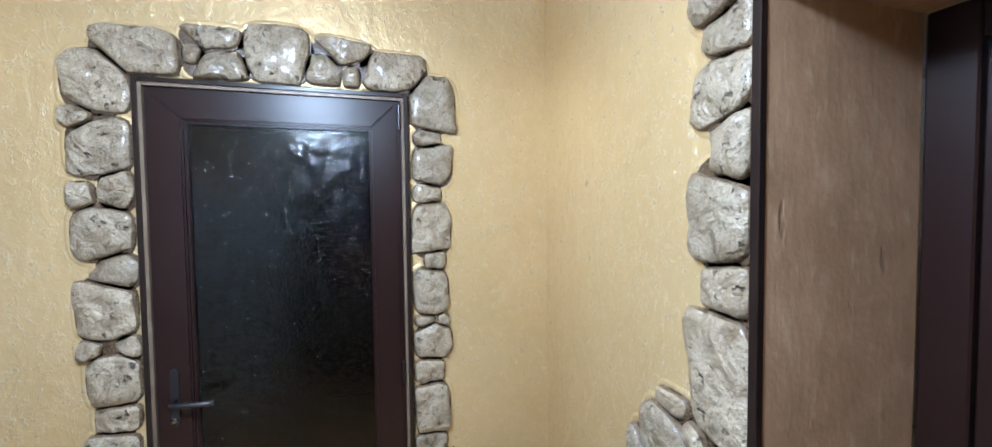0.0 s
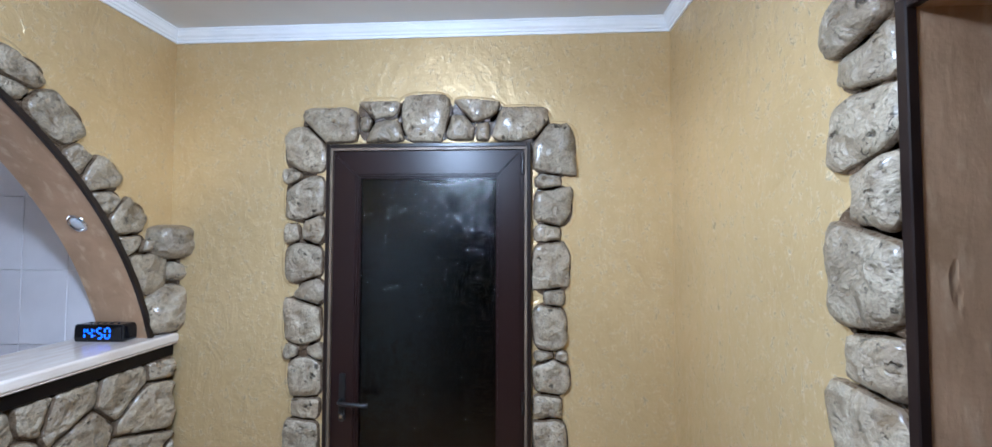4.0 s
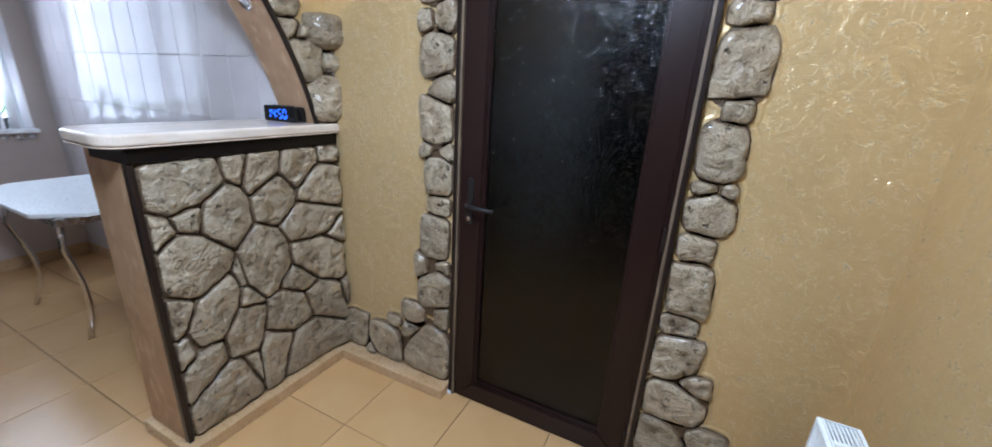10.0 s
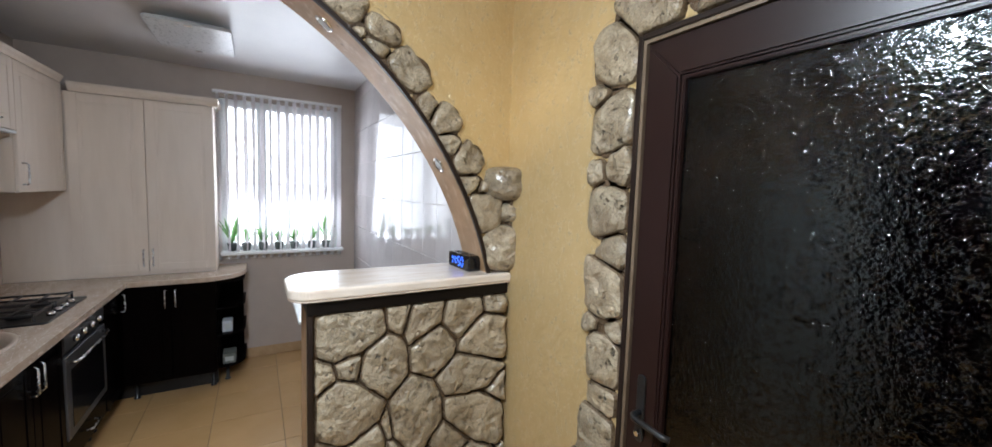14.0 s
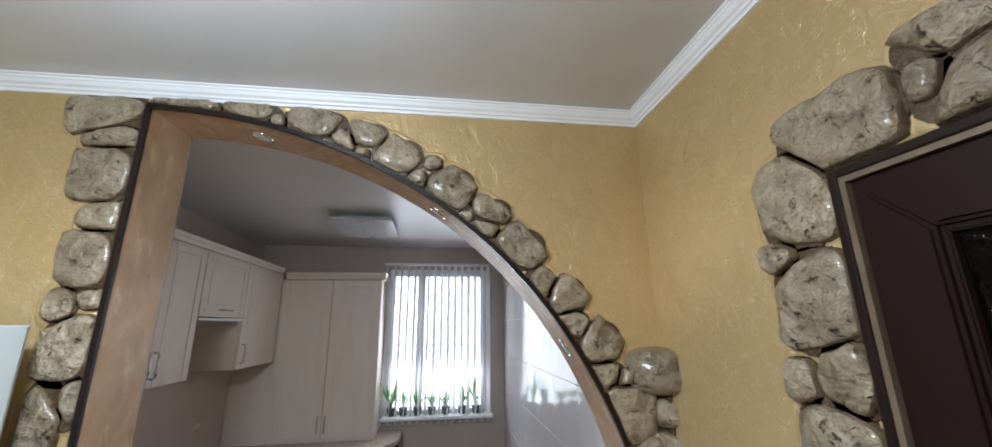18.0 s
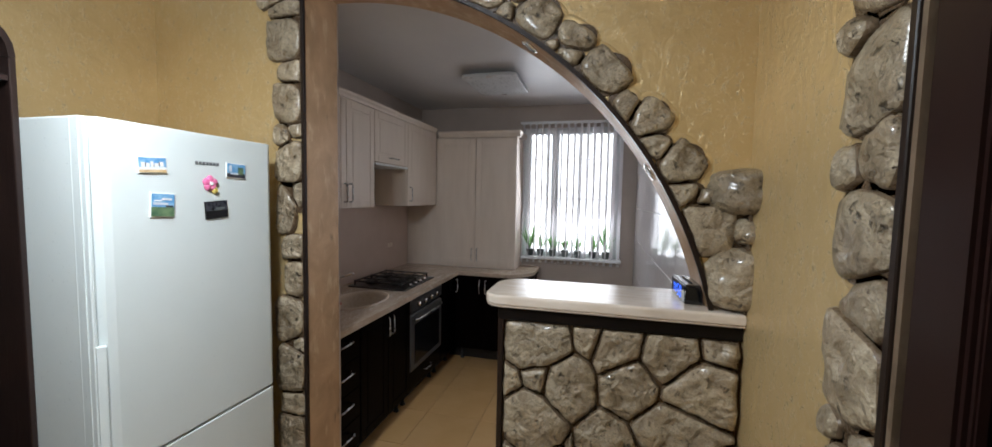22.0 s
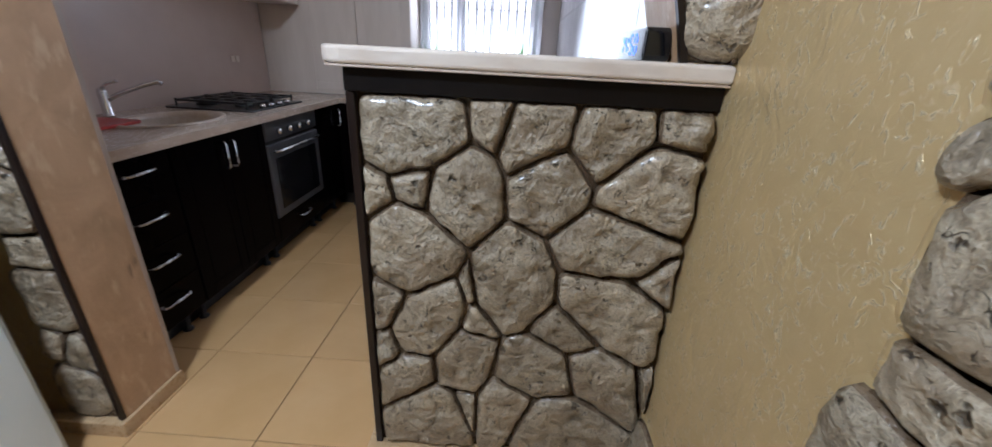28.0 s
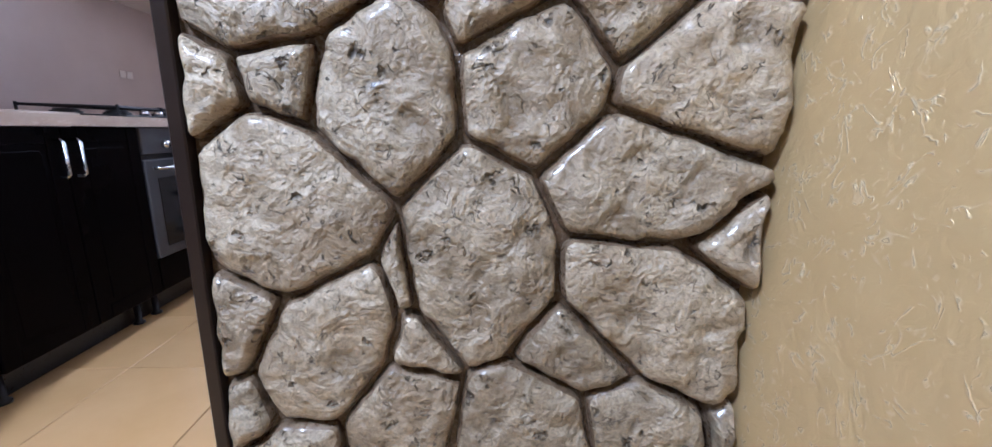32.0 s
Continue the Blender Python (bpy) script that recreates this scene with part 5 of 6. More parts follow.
# hall ceiling lamp
hl = thing("ceiling_lamp", "white glass bowl ceiling lamp, lit, in the hall", "ceiling lamp", at=(-0.4, 0.3, CEIL))
part("base", turned([(0.075, -0.0005), (0.075, -0.018), (0.06, -0.024)], (0, 0, 0), 28), MAT["white"], hl, "white base plate", True)
part("bowl", turned([(0.03, -0.025), (0.09, -0.035), (0.135, -0.06), (0.15, -0.09), (0.135, -0.12), (0.085, -0.14), (0.02, -0.147)], (0, 0, 0), 32), MAT["lamp_glow"], hl, "glowing white glass bowl", True)

# ---------------------------------------------------------------- kitchen
FRONT_S, FRONT_W = -0.22, -3.69       # fronts of the base cabinets


def framed_front(name, bm_axis, a0, a1, z0, z1, at, mat, parent, grow=1, depth=0.02, inset=0.05):
    """A cabinet front with a raised rim and a sunk field. bm_axis 'y': faces +y at y=at; 'x': faces +x at x=at."""
    def b(u0, u1, w0, w1, d0, d1, bev=0.0):
        lo, hi = (u0, at + d0, w0), (u1, at + d1, w1)
        if bm_axis == "x":
            lo, hi = (at + d0, u0, w0), (at + d1, u1, w1)
        return box(lo, hi, bev, 2)
    d = part(name, b(a0, a1, z0, z1, 0.0, depth * 0.7, 0.003), mat, parent)
    if inset:
        for u0, u1, w0, w1 in ((a0, a0 + inset, z0, z1), (a1 - inset, a1, z0, z1), (a0 + inset + 0.0004, a1 - inset - 0.0004, z0, z0 + inset), (a0 + inset + 0.0004, a1 - inset - 0.0004, z1 - inset, z1)):
            part("rim", b(u0 + 0.0005, u1 - 0.0005, w0 + 0.0005, w1 - 0.0005, depth * 0.7 + 0.0002, depth * 0.86, 0.002), mat, d)
        part("field", b(a0 + inset + 0.02, a1 - inset - 0.02, z0 + inset + 0.02, z1 - inset - 0.02, depth * 0.7 + 0.0002, depth * 0.8, 0.0015), mat, d)
    return d


def bow_handle(p, q, out, parent, radius=0.005):
    """A bow handle from p to q that stands out by the vector out."""
    p, q, out = Vector(p), Vector(q), Vector(out)
    pts = [p, p + out * 0.7, p + (q - p) * 0.06 + out, q + (p - q) * 0.06 + out, q + out * 0.7, q]
    return part("handle", tube(pts, radius, 8), MAT["steel"], parent, "brushed steel bow handle", True)


def feet(parent, spots):
    for x, y in spots:
        part("foot", turned([(0.022, 0), (0.022, 0.008), (0.013, 0.014), (0.013, 0.13)], (x, y, 0), 14), MAT["black"], parent, "black foot", True)


def base_unit(x0, x1, label, drawers=0, doors=0, top=0.86):
    u = thing("base_cabinet", label, "kitchen cabinet", "base cabinets")
    part("body", box((x0 + 0.001, KS + 0.001, 0.13), (x1 - 0.001, FRONT_S - 0.021, top)), MAT["gloss_dark"], u)
    f = FRONT_S - 0.02
    if drawers:
        h = 0.727 / drawers
        for k in range(drawers):
            z0 = 0.13 + k * h
            d = framed_front("drawer", "y", x0 + 0.003, x1 - 0.003, z0 + 0.002, z0 + h - 0.002, f, MAT["gloss_dark"], u, inset=0)
            mid = (x0 + x1) / 2
            bow_handle((mid - 0.064, f + 0.02, z0 + h * 0.66), (mid + 0.064, f + 0.02, z0 + h * 0.66), (0, 0.028, 0), d, 0.0055)
    for k in range(doors):
        w = (x1 - x0) / doors
        a = x0 + k * w
        d = framed_front("door", "y", a + 0.002, a + w - 0.002, 0.132, 0.857, f, MAT["gloss_dark"], u, inset=0.055)
        hx = a + w - 0.03 if (doors > 1 and k == 0) else (a + 0.03 if doors > 1 else a + 0.035)
        bow_handle((hx, f + 0.02, 0.69), (hx, f + 0.02, 0.815), (0, 0.028, 0), d)
    # black board added behind the feet to darken the space under the cabinet
    part("plinth", box((x0 + 0.0005, FRONT_S - 0.13, 0.0005), (x1 - 0.0005, FRONT_S - 0.114, 0.1295)), MAT["black"], u, "black set-back board added to darken the gap under the cabinet")
    feet(u, ((x0 + 0.05, FRONT_S - 0.09), (x1 - 0.05, FRONT_S - 0.09), (x0 + 0.05, KS + 0.06), (x1 - 0.05, KS + 0.06)))
    return u


base_unit(-2.07, -1.735, "glossy dark base cabinet with four drawers and steel handles", drawers=4)
base_unit(-2.712, -2.072, "glossy dark base cabinet with two doors under the sink", doors=2, top=0.72)
base_unit(-3.70, -3.322, "narrow glossy dark base cabinet beside the oven", doors=1)


def oven():
    x0, x1, y = -3.32, -2.714, FRONT_S
    o = thing("oven", "built-in black and steel oven with round knobs", "oven")
    part("housing", box((x0 + 0.004, KS + 0.002, 0.13), (x1 - 0.004, y - 0.021, 0.86)), MAT["black"], o)
    part("control_panel", box((x0 + 0.004, y - 0.02, 0.745), (x1 - 0.004, y + 0.002, 0.857), 0.003), MAT["oven_steel"], o, "dark steel control panel")
    for k in range(4):
        part("knob", turned([(0.019, 0), (0.018, 0.016), (0.012, 0.022)], (x0 + 0.13 + 0.115 * k, y + 0.002, 0.785), 16, "y"), MAT["chrome"], o, "chrome knob", True)
    d = part("oven_door", box((x0 + 0.004, y - 0.02, 0.285), (x1 - 0.004, y + 0.004, 0.72), 0.004), MAT["oven_steel"], o, "dark steel-framed oven door")
    part("window", box((x0 + 0.06, y + 0.0042, 0.33), (x1 - 0.06, y + 0.007, 0.64), 0.002), MAT["black_gloss"], d, "black oven glass")
    bow_handle((x0 + 0.05, y + 0.004, 0.685), (x1 - 0.05, y + 0.004, 0.685), (0, 0.035, 0), d, 0.008)
    dr = framed_front("plinth_drawer", "y", x0 + 0.004, x1 - 0.004, 0.132, 0.28, y - 0.02, MAT["gloss_dark"], o, inset=0)
    mid = (x0 + x1) / 2
    bow_handle((mid - 0.064, y, 0.22), (mid + 0.064, y, 0.22), (0, 0.028, 0), dr)
    # added black board that keeps the gap under the oven dark
    part("plinth", box((x0 + 0.0005, y - 0.13, 0.0005), (x1 - 0.0005, y - 0.114, 0.1295)), MAT["black"], o, "black set-back board added to darken the gap under the cabinet")
    feet(o, ((x0 + 0.05, y - 0.09), (x1 - 0.05, y - 0.09)))


oven()


def corner_unit():
    u = thing("base_cabinet", "glossy dark base cabinet with two doors under the window wall worktop", "kitchen cabinet", "base cabinets")
    y0, y1 = FRONT_S + 0.002, 0.33
    part("body", box((KW + 0.001, KS + 0.002, 0.13), (-3.702, y0 - 0.002, 0.86)), MAT["gloss_dark"], u)
    part("wing", box((KW + 0.001, y0 - 0.0018, 0.13), (FRONT_W - 0.021, y1, 0.86)), MAT["gloss_dark"], u)
    w = (y1 - y0) / 2
    for k in range(2):
        a = y0 + k * w
        d = framed_front("door", "x", a + 0.002, a + w - 0.002, 0.132, 0.857, FRONT_W - 0.02, MAT["gloss_dark"], u, inset=0.055)
        hy = a + w - 0.03 if k == 0 else a + 0.03
        bow_handle((FRONT_W, hy, 0.69), (FRONT_W, hy, 0.815), (0.028, 0, 0), d)
    # same added board here, darkening the gap below the wing
    part("plinth", box((FRONT_W - 0.125, y0 - 0.1, 0.0005), (FRONT_W - 0.109, y1 - 0.001, 0.1295)), MAT["black"], u, "black set-back board added to darken the gap under the cabinet")
    feet(u, ((FRONT_W - 0.08, y0 + 0.05), (FRONT_W - 0.08, y1 - 0.03), (KW + 0.06, y1 - 0.05)))
    # open end shelves with a rounded front
    s = thing("end_shelf", "glossy dark open end shelf with rounded boards and small boxes", "shelf")
    for z in (0.13, 0.39, 0.61, 0.82):
        part("board", soft_prism(rounded_rect(KW + 0.002, y1 + 0.002, FRONT_W - 0.06, y1 + 0.19, (0, 0, 0.17, 0), 8), "z", z, z + 0.016, 0.003), MAT["gloss_dark"], s)
    part("back", box((KW + 0.002, y1 + 0.0025, 0.1465), (KW + 0.014, y1 + 0.17, 0.82)), MAT["gloss_dark"], s)
    part("divider", box((KW + 0.0145, y1 + 0.0012, 0.1465), (FRONT_W - 0.08, y1 + 0.008, 0.82)), MAT["gloss_dark"], s)
    feet(s, ((FRONT_W - 0.15, y1 + 0.06), (KW + 0.06, y1 + 0.12)))
    for lo, hi, m, lab in (((-3.93, y1 + 0.03, 0.1465), (-3.79, y1 + 0.12, 0.23), "pot", "grey folded packages on the lower shelf"), ((-3.91, y1 + 0.03, 0.4062), (-3.81, y1 + 0.1, 0.5), "cardboard", "small pale box on the middle shelf")):
        p = thing("package", lab, "package", "packages on the end shelf")
        part("carton", box(lo, hi, 0.004), MAT[m], p)
        part("label", box((hi[0] + 0.0002, lo[1] + 0.015, lo[2] + 0.02), (hi[0] + 0.001, hi[1] - 0.015, hi[2] - 0.025)), MAT["fridge_grey"], p)


corner_unit()


def counter():
    """Worktop in an L with the sink cut out of it."""
    z0, z1 = 0.8605, 0.898
    t = thing("worktop", "beige wood-look laminate kitchen worktop with a rounded end", "worktop")
    cx, cy, rx, ry = -2.42, -0.47, 0.24, 0.17
    bm = bmesh.new()
    x0, x1, y0, y1 = -3.66, -1.722, KS + 0.001, FRONT_S + 0.035
    n = 32
    ring, frame_pts = [], []
    for k in range(n):
        a = 2 * math.pi * k / n
        ring.append((cx + rx * math.cos(a), cy + ry * math.sin(a)))
        c, s = math.cos(a), math.sin(a)
        k1 = min(abs(((x1 if c > 0 else x0) - cx) / c) if abs(c) > 1e-6 else 9e9, abs(((y1 if s > 0 else y0) - cy) / s) if abs(s) > 1e-6 else 9e9)
        frame_pts.append([cx + k1 * c, cy + k1 * s])
    for corner in ((x0, y0), (x1, y0), (x1, y1), (x0, y1)):
        best = min(range(n), key=lambda i: (frame_pts[i][0] - corner[0]) ** 2 + (frame_pts[i][1] - corner[1]) ** 2)
        frame_pts[best] = list(corner)
    rows = [[bm.verts.new((p[0], p[1], z)) for p in pts] for pts, z in ((ring, z0), (ring, z1), (frame_pts, z1), (frame_pts, z0))]
    for a, b in zip(rows, rows[1:] + rows[:1]):
        for k in range(n):
            bm.faces.new((a[k], a[(k + 1) % n], b[(k + 1) % n], b[k]))
    bmesh.ops.recalc_face_normals(bm, faces=bm.faces)
    part("long_board", bm, MAT["counter"], t)
    part("window_board", soft_prism(rounded_rect(KW + 0.001, KS + 0.001, -3.6605, 0.53, (0, 0, 0.3, 0), 12), "z", z0, z1, 0.004), MAT["counter"], t)
    part("end_cap", box((x1 - 0.0002, y0, z0 + 0.002), (x1 + 0.004, y1, z1 - 0.002)), MAT["steel"], t, "thin metal end cap")
    # sink
    s = thing("sink", "oval beige composite sink sunk into the worktop", "sink")
    prof = ((1.1, 0.0), (1.1, 0.006), (1.04, 0.009), (0.98, 0.004), (0.95, -0.02), (0.9, -0.12), (0.78, -0.155), (0.2, -0.16))
    bm = bmesh.new()
    rings = [[bm.verts.new((cx + rx * q * math.cos(2 * math.pi * k / n), cy + ry * q * math.sin(2 * math.pi * k / n), z1 + 0.0005 + h)) for k in range(n)] for q, h in prof]
    for a, b in zip(rings, rings[1:]):
        for k in range(n):
            bm.faces.new((a[k], a[(k + 1) % n], b[(k + 1) % n], b[k]))
    bm.faces.new(rings[-1])
    bmesh.ops.recalc_face_normals(bm, faces=bm.faces)
    part("bowl", bm, MAT["beige"], s, "", True)
    part("drain", turned([(0.035, 0), (0.035, 0.004), (0.02, 0.005)], (cx, cy, z1 - 0.159), 18), MAT["chrome"], s, "chrome drain", True)
    f = thing("faucet", "chrome single-lever kitchen faucet behind the sink", "faucet")
    b = Vector((-2.4, -0.76, z1 + 0.0005))
    part("body", turned([(0.026, 0), (0.026, 0.006), (0.02, 0.014), (0.02, 0.11), (0.016, 0.125)], b, 18), MAT["chrome"], f, "", True)
    part("spout", tube([b + Vector(p) for p in ((-0.005, 0.015, 0.075), (-0.03, 0.05, 0.1), (-0.09, 0.11, 0.135), (-0.14, 0.16, 0.155), (-0.15, 0.17, 0.145))], 0.0105, 10), MAT["chrome"], f, "", True)
    part("lever", tube([b + Vector(p) for p in ((0, 0, 0.125), (-0.012, 0.02, 0.145), (-0.03, 0.06, 0.16))], 0.007, 8), MAT["chrome"], f, "", True)
    r = thing("tray", "red plastic tray lying beside the sink", "tray")
    part("tray", soft_prism(rounded_rect(-2.3, -0.72, -2.0, -0.5, (0.03,) * 4, 4), "z", z1 + 0.0005, z1 + 0.014, 0.003), MAT["red"], r)


counter()


def cooktop():
    x0, x1, y0, y1, z = -3.30, -2.74, -0.78, -0.28, 0.8985
    c = thing("cooktop", "black gas cooktop with cast iron grates", "cooktop")
    part("plate", soft_prism(rounded_rect(x0, y0, x1, y1, (0.02,) * 4, 4), "z", z, z + 0.008, 0.003), MAT["black"], c)
    spots = ((-3.15, -0.65, 0.045), (-2.9, -0.65, 0.055), (-3.15, -0.43, 0.035), (-2.9, -0.43, 0.045))
    for x, y, r in spots:
        b = part("burner", turned([(r, 0), (r, 0.012), (r * 0.8, 0.013), (r * 0.8, 0.02), (r * 0.6, 0.023)], (x, y, z + 0.008), 18), MAT["black"], c, "black burner cap", True)
    for gx in (-3.15, -2.9):
        g = part("grate", tube([(gx - 0.115, y0 + 0.04, z + 0.04), (gx - 0.115, y1 - 0.06, z + 0.04)], 0.006, 6), MAT["black"], c, "black cast iron grate")
        for p, q in (((gx + 0.115, y0 + 0.04), (gx + 0.115, y1 - 0.06)), ((gx - 0.115, y0 + 0.04), (gx + 0.115, y0 + 0.04)), ((gx - 0.115, y1 - 0.06), (gx + 0.115, y1 - 0.06)), ((gx, y0 + 0.04), (gx, y1 - 0.06)), ((gx - 0.115, -0.65), (gx + 0.115, -0.65)), ((gx - 0.115, -0.43), (gx + 0.115, -0.43)), ((gx - 0.115, -0.54), (gx + 0.115, -0.54))):
            part("grate_bar", tube([(*p, z + 0.04), (*q, z + 0.04)], 0.006, 6), MAT["black"], g)
        for sx in (-0.115, 0.115):
            for yy in (y0 + 0.04, y1 - 0.06):
                part("grate_foot", tube([(gx + sx, yy, z + 0.0082), (gx + sx, yy, z + 0.05)], 0.006, 6), MAT["black"], g)
    for k in range(4):
        part("knob", turned([(0.018, 0), (0.017, 0.018), (0.01, 0.022)], (-3.14 + 0.085 * k, y1 - 0.03, z + 0.008), 14), MAT["chrome"], c, "chrome knob", True)


cooktop()


def upper_unit(x0, x1, z0, z1, label, doors, handle):
    u = thing("wall_cabinet", label, "kitchen cabinet", "wall cabinets")
    f = -0.515 - 0.02
    part("body", box((x0 + 0.001, KS + 0.001, z0), (x1 - 0.001, f - 0.001, z1), 0.002), MAT["cabinet"], u)
    w = (x1 - x0) / doors
    for k in range(doors):
        a = x0 + k * w
        d = framed_front("door", "y", a + 0.002, a + w - 0.002, z0 + 0.002, z1 - 0.002, f, MAT["cabinet"], u, inset=0.055)
        if handle == "bar":
            mid = (x0 + x1) / 2
            bow_handle((mid - 0.06, f + 0.02, z0 + 0.045), (mid + 0.06, f + 0.02, z0 + 0.045), (0, 0.026, 0), d)
        else:
            hx = (a + w - 0.028 if k == 0 else a + 0.028) if doors > 1 else (a + w - 0.03 if handle == "right" else a + 0.03)
            bow_handle((hx, f + 0.02, z0 + 0.045), (hx, f + 0.02, z0 + 0.165), (0, 0.026, 0), d)
    return u


upper_unit(-2.71, -2.02, 1.53, 2.26, "cream wall cabinet with two framed doors and steel handles", 2, "pair")
upper_unit(-2.018, -1.735, 1.53, 2.26, "narrow cream wall cabinet beside the arch", 1, "left")
hood = upper_unit(-3.25, -2.712, 1.872, 2.26, "short cream wall cabinet over the built-in cooker hood", 1, "bar")
part("hood_side", box((-3.248, KS + 0.001, 1.835), (-3.236, -0.537, 1.871)), MAT["cabinet"], hood)
part("hood_visor", box((-3.235, KS + 0.001, 1.852), (-2.715, -0.51, 1.868), 0.003), MAT["white"], hood, "white cooker hood visor")
upper_unit(-3.882, -3.252, 1.53, 2.26, "cream wall cabinet with one framed door beside the hood", 1, "right")


def tall_upper():
    u = thing("wall_cabinet", "tall cream cabinet with two framed doors standing on the worktop", "kitchen cabinet", "wall cabinets")
    y0, y1, z0, z1, f = -0.514, 0.325, 0.8995, 2.215, -3.882 - 0.02
    part("body", box((KW + 0.001, KS + 0.002, z0), (f - 0.001, y1, z1), 0.002), MAT["cabinet"], u)
    a0 = y0 + 0.005
    w = (y1 - a0) / 2
    for k in range(2):
        a = a0 + k * w
        d = framed_front("door", "x", a + 0.002, a + w - 0.002, z0 + 0.03, z1 - 0.004, f, MAT["cabinet"], u, inset=0.06)
        hy = a + w - 0.028 if k == 0 else a + 0.028
        bow_handle((f + 0.02, hy, z0 + 0.075), (f + 0.02, hy, z0 + 0.2), (0.026, 0, 0), d)
    prof = [(0.0, 0.0), (0.012, 0.0), (0.02, 0.02), (0.034, 0.04), (0.036, 0.06), (0.0, 0.06)]
    part("cornice", extrude_outline([(f + 0.021 + d, z1 + h) for d, h in prof], "y", y0 + 0.03, y1 + 0.036), MAT["cabinet"], u, "cream cornice")
    part("cornice_side", extrude_outline([(y1 + d, z1 + h) for d, h in prof], "x", KW + 0.002, f + 0.0205), MAT["cabinet"], u)


tall_upper()
co = thing("cabinet_cornice", "cream cornice along the top of the wall cabinets", "cornice")
part("moulding", extrude_outline([(-0.514 + d, 2.2605 + h) for d, h in ((-0.02, 0.0), (0.0, 0.0), (0.006, 0.016), (0.016, 0.03), (0.018, 0.045), (-0.02, 0.045))], "x", -3.86, -1.74), MAT["cabinet"], co)
structure("trim_backsplash", box((-3.89, KS + 0.0005, 0.8985), (-1.735, KS + 0.006, 1.554)), MAT["backsplash"], "pale pinkish backsplash panel over the worktop")
sock = thing("wall_socket", "small pale wall socket over the worktop", "socket")
for k in range(2):
    part("cover", box((-3.56 + 0.05 * k, KS + 0.0062, 1.12), (-3.52 + 0.05 * k, KS + 0.012, 1.16), 0.002), MAT["cabinet"], sock)


def window():
    w = thing("window_1", "white PVC window with vertical blinds in front", "window", kind="structure")
    x = KW - 0.09
    def fr(name, y0, y1, z0, z1, wd, d0, d1, parent):
        for lo, hi in (((x + d0, y0, z0), (x + d1, y0 + wd, z1)), ((x + d0, y1 - wd, z0), (x + d1, y1, z1)), ((x + d0, y0 + wd + 0.0004, z1 - wd), (x + d1, y1 - wd - 0.0004, z1)), ((x + d0, y0 + wd + 0.0004, z0), (x + d1, y1 - wd - 0.0004, z0 + wd))):
            part(name, box(lo, hi, 0.004), MAT["pvc_white"], parent)
    fr("window_frame", W0 + 0.002, W1 - 0.002, WZ0 + 0.002, WZ1 - 0.002, 0.036, 0.0, 0.06, w)
    m = W0 + 0.33 * (W1 - W0)
    for a, b in ((W0 + 0.033, m - 0.002), (m + 0.002, W1 - 0.033)):
        p = part("pane", box((x + 0.025, a + 0.03, WZ0 + 0.063), (x + 0.03, b - 0.03, WZ1 - 0.063)), MAT["clear"], w, "clear glass pane")
        p.visible_shadow = False
        fr("casement", a, b, WZ0 + 0.033, WZ1 - 0.033, 0.036, 0.005, 0.07, w)
    part("window_sill", box((KW - 0.029, W0 + 0.003, WZ0 + 0.0005), (KW + 0.12, W1 + 0.03, WZ0 + 0.028), 0.006, 2), MAT["pvc_white"], w, "white window sill")
    for lo, hi in (((KW - 0.03, W0 - 0.012, WZ0 + 0.03), (KW + 0.006, W0 + 0.004, WZ1)), ((KW - 0.03, W1 - 0.004, WZ0 + 0.03), (KW + 0.006, W1 + 0.012, WZ1))):
        part("reveal_strip", box(lo, hi, 0.002), MAT["pvc_white"], w)


window()


def blinds():
    b = thing("vertical_blinds", "white cloth vertical blinds, half turned, before the window", "blinds")
    x, top, low = KW + 0.045, 2.388, 0.95
    part("rail", box((x - 0.02, 0.3, top), (x + 0.02, 1.34, top + 0.024), 0.004), MAT["pvc_white"], b, "white blind rail")
    rng = random.Random(8)
    n = 16
    for k in range(n):
        y = 0.335 + (1.32 - 0.335) * k / (n - 1)
        a = radians(66 + rng.uniform(-2.5, 2.5))
        hw = 0.033
        cx, cy = hw * math.sin(a), hw * math.cos(a)
        bm = bmesh.new()
        rows = []
        for j in range(7):
            z = top - 0.006 - (top - low) * j / 6
            tw = 0.025 * math.sin(j * 0.9 + k)
            sx, sy = hw * math.sin(a + tw), hw * math.cos(a + tw)
            rows.append([bm.verts.new((x + s * sx + (1 - s * s) * 0.004, y + s * sy, z)) for s in (-1, -0.5, 0, 0.5, 1)])
        for p, q in zip(rows, rows[1:]):
            for i in range(4):
                bm.faces.new((p[i], p[i + 1], q[i + 1], q[i]))
        sl = part("slat", bm, MAT["blind"], b, "", True)
        part("clip", box((x - 0.008, y - 0.012, top - 0.012), (x + 0.008, y + 0.012, top - 0.0005), 0.002), MAT["pvc_white"], sl)
        part("weight", box((x - 0.9 * cx * 0 - 0.004, y - 0.012, low - 0.004), (x + 0.006, y + 0.012, low + 0.012)), MAT["pvc_white"], sl)
    part("chain", tube([(x, 0.31, low + 0.002), (x + 0.004, 0.8, low - 0.004), (x, 1.31, low + 0.002)], 0.0015, 5), MAT["pvc_white"], b, "bead chain")


blinds()


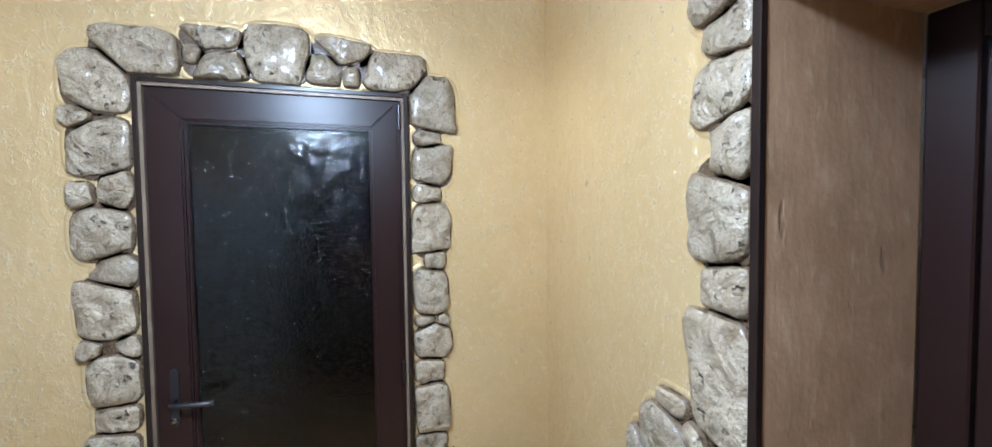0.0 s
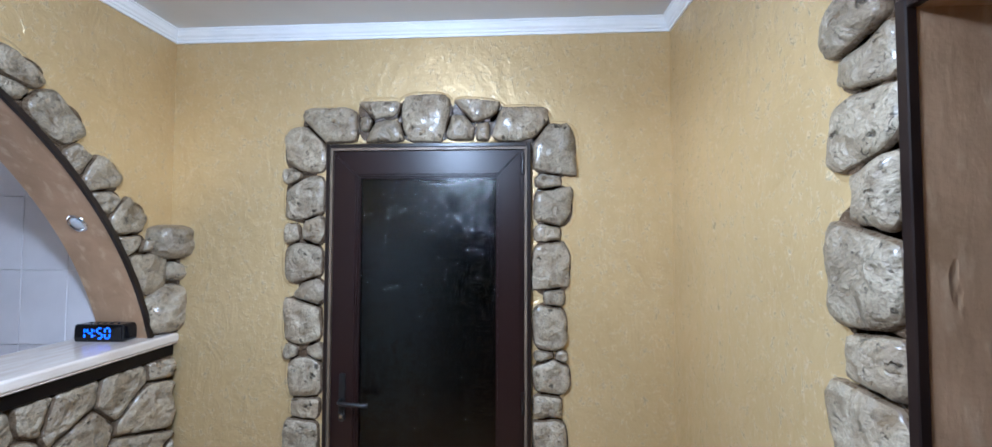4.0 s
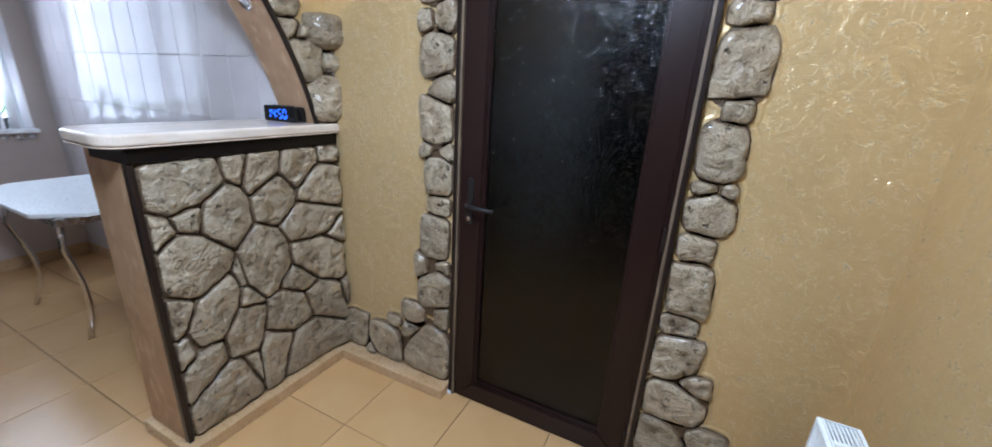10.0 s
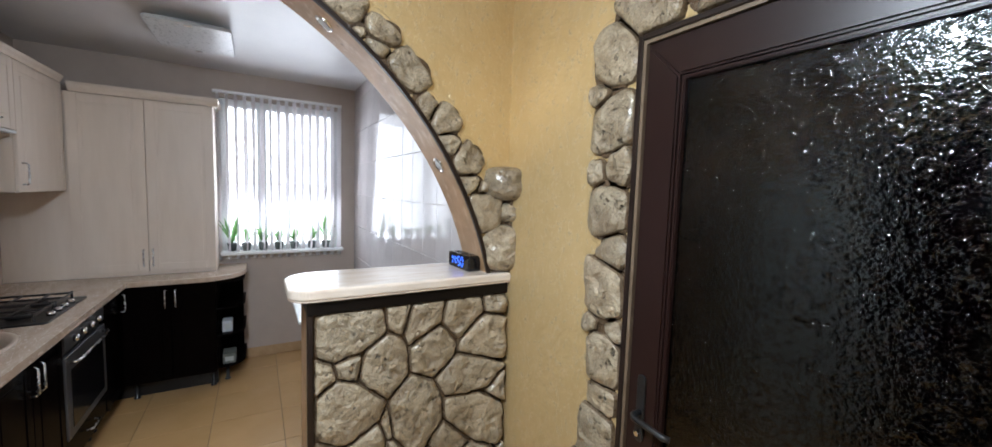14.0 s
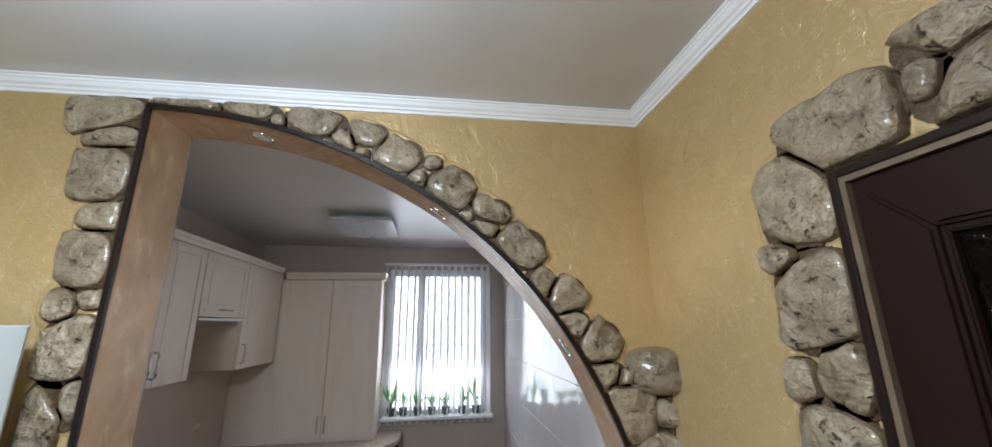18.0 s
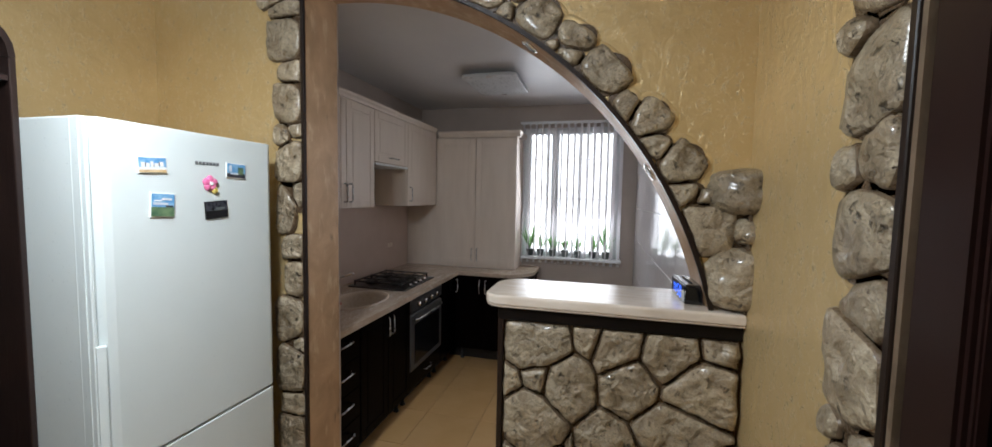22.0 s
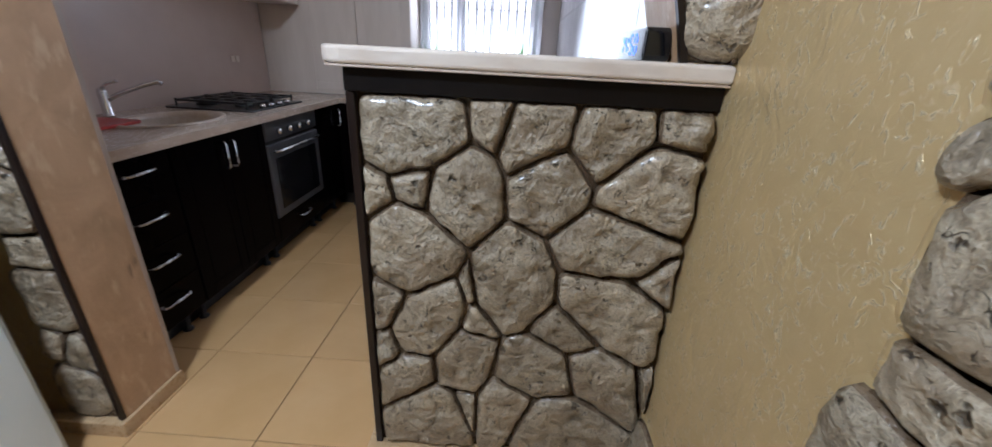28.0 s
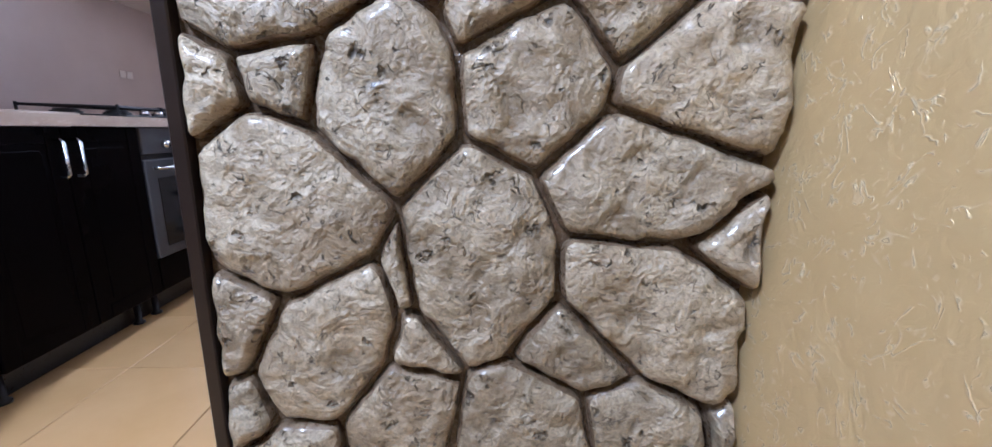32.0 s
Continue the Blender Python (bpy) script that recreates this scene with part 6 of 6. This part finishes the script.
def houseplant(y, kind, size, seed):
    rng = random.Random(seed)
    x, z = KW + 0.035 - 0.02, WZ0 + 0.0285
    p = thing("potted_plant", "small green houseplant in a grey pot on the window sill", "plant", "plants on the sill", at=(x, y, z))
    part("pot", turned([(0.028, 0), (0.038, 0.06), (0.041, 0.06), (0.041, 0.072), (0.035, 0.072), (0.034, 0.062)], (0, 0, 0), 16), MAT["pot"], p, "", True)
    part("soil", turned([(0.033, 0.058), (0.02, 0.062)], (0, 0, 0), 12), MAT["soil"], p)
    for k in range(kind):
        a, lean, ln = rng.uniform(0, 6.28), rng.uniform(0.25, 0.9), size * rng.uniform(0.6, 1.1)
        bm = bmesh.new()
        rows = []
        for j in range(6):
            s = j / 5
            r = ln * lean * s * 0.8
            h = 0.062 + ln * s * (1 - 0.35 * lean * s)
            w = 0.0085 * math.sin(math.pi * min(s * 0.9 + 0.08, 1)) + 0.0012
            c = Vector((r * math.cos(a) * 0.5, r * math.sin(a), h))
            sd = Vector((-math.sin(a), math.cos(a), 0)) * w
            rows.append([bm.verts.new(c - sd), bm.verts.new(c + Vector((0, 0, -0.002))), bm.verts.new(c + sd)])
        for q, r in zip(rows, rows[1:]):
            for i in range(2):
                bm.faces.new((q[i], q[i + 1], r[i + 1], r[i]))
        part("leaf", bm, MAT["leaf"], p, "", True)


for k, (y, n, s) in enumerate(((0.42, 14, 0.3), (0.53, 12, 0.18), (0.66, 20, 0.19), (0.79, 14, 0.15), (0.92, 16, 0.17), (1.07, 16, 0.2), (1.2, 12, 0.34))):
    houseplant(y, n, s, 20 + k)

grille = thing("window_grille", "pale painted steel security grille outside the window", "window grille")
for k in range(9):
    part("bar", tube([(KW - 0.22, W0 - 0.02 + 0.116 * k, WZ0 + 0.02), (KW - 0.22, W0 - 0.02 + 0.116 * k, WZ1 + 0.02)], 0.006, 6), MAT["rail_white"], grille)
for z in (WZ0 + 0.05, 1.62, 2.05):
    part("cross_bar", tube([(KW - 0.228, W0 - 0.05, z), (KW - 0.228, W1 + 0.05, z)], 0.006, 6), MAT["rail_white"], grille)
for y in (W0 - 0.05, W1 + 0.05):
    for z in (WZ0 + 0.05, 2.05):
        part("anchor", tube([(KW - 0.228, y, z), (KW - T + 0.001, y, z)], 0.006, 6), MAT["rail_white"], grille)
tagged(part("backdrop_daylight", box((KW - 3.05, -5.0, -0.5), (KW - 3.0, 7.0, 6.0)), MAT["daylight"]), "bright overcast daylight outside the window", "backdrop", "", "structure")


def dining_table():
    t = thing("dining_table", "white-topped table with cut corners and curved steel legs, by the wall", "table")
    x0, x1, y0, y1, c = -3.62, -2.6, 0.835, KN - 0.01, 0.16
    out = [(x0 + c, y0), (x1 - c, y0), (x1, y0 + c), (x1, y1), (x0, y1), (x0, y0 + c)]
    part("tabletop", soft_prism(out, "z", 0.725, 0.75, 0.006, 2), MAT["white"], t, "glossy white tabletop")
    part("rim", soft_prism([(x0 + 0.06, y0 + 0.06), (x1 - 0.06, y0 + 0.06), (x1 - 0.06, y1 - 0.03), (x0 + 0.06, y1 - 0.03)], "z", 0.68, 0.7245, 0.003), MAT["steel"], t, "steel under-frame")
    for lx, sx in ((x0 + 0.16, 1), (x1 - 0.16, -1)):
        for ly, sy in ((y0 + 0.1, 1), (y1 - 0.1, -1)):
            part("leg", tube([(lx, ly, 0.68), (lx - 0.012 * sx, ly - 0.02 * sy, 0.55), (lx + 0.03 * sx, ly + 0.03 * sy, 0.32), (lx + 0.035 * sx, ly + 0.035 * sy, 0.18), (lx - 0.01 * sx, ly - 0.01 * sy, 0.0)], 0.014, 10), MAT["chrome"], t, "curved chrome leg", True)


dining_table()


def kitchen_lamp():
    l = thing("ceiling_lamp", "square frosted glass ceiling lamp, unlit, in the kitchen", "ceiling lamp", at=(-3.22, 0.285, KCEIL))
    part("base", box((-0.16, -0.17, -0.04), (0.16, 0.17, -0.0005), 0.005), MAT["white"], l)
    part("glass", soft_prism(rounded_rect(-0.28, -0.21, 0.28, 0.21, (0.03,) * 4, 4), "z", -0.062, -0.041, 0.006), MAT["frosted"], l, "frosted glass plate")
    for sx in (-1, 1):
        part("clip", box((sx * 0.26 - 0.012, -0.02, -0.066), (sx * 0.26 + 0.012, 0.02, -0.0625)), MAT["chrome"], l, "chrome clip")


kitchen_lamp()

# ---------------------------------------------------------------- tiles, last
floor = structure("floor", box((KW - 0.15, SOUTH - 0.1, -0.15), (EAST + 0.6, NORTH + 0.015, -0.0045)), MAT["joint"], "beige square ceramic floor tiles with thin dark joints")
STEP_X, STEP_Y = 0.412, 0.415
tile_meshes = {}


def floor_tile(x0, x1, y0, y1):
    key = (round(x1 - x0, 3), round(y1 - y0, 3))
    if key not in tile_meshes:
        w, h = key
        tile_meshes[key] = mesh_of(box((-w / 2, -h / 2, -0.006), (w / 2, h / 2, 0.0), 0.0012), "tile", MAT["floor"])
    ob = new("tile", tile_meshes[key])
    ob.location = ((x0 + x1) / 2, (y0 + y1) / 2, 0)
    ob.parent = floor


for i in range(-8, 6):
    for j in range(-4, 4):
        a, b = max(-1.075 + STEP_X * i, KW), min(-1.075 + STEP_X * (i + 1), EAST + 0.55)
        c, d = max(0.335 + STEP_Y * j, SOUTH), min(0.335 + STEP_Y * (j + 1), NORTH + 0.01)
        if b - a > 0.02 and d - c > 0.02:
            floor_tile(a + 0.0016, b - 0.0016, c + 0.0016, d - 0.0016)
# glossy wall tiles of the kitchen
TX, TZ = 0.207, 0.31
xs = [-1.635 - TX * k for k in range(14)]
wall_tile = {}
for i, x1 in enumerate(xs):
    x0, x1 = max(x1 - TX, KW), min(x1, KE)
    if x1 - x0 < 0.02:
        continue
    for k in range(9):
        z0, z1 = max(k * TZ - 0.01, 0.0), min((k + 1) * TZ - 0.01, KCEIL - 0.001)
        key = (round(x1 - x0, 3), round(z1 - z0, 3))
        if key not in wall_tile:
            wall_tile[key] = mesh_of(box((-key[0] / 2 + 0.0012, -0.001, -key[1] / 2 + 0.0012), (key[0] / 2 - 0.0012, 0.0075, key[1] / 2 - 0.0012), 0.001), "tile", MAT["tile"])
        ob = new("tile", wall_tile[key])
        ob.location = ((x0 + x1) / 2, KN, (z0 + z1) / 2)
        ob.parent = wall_tiled
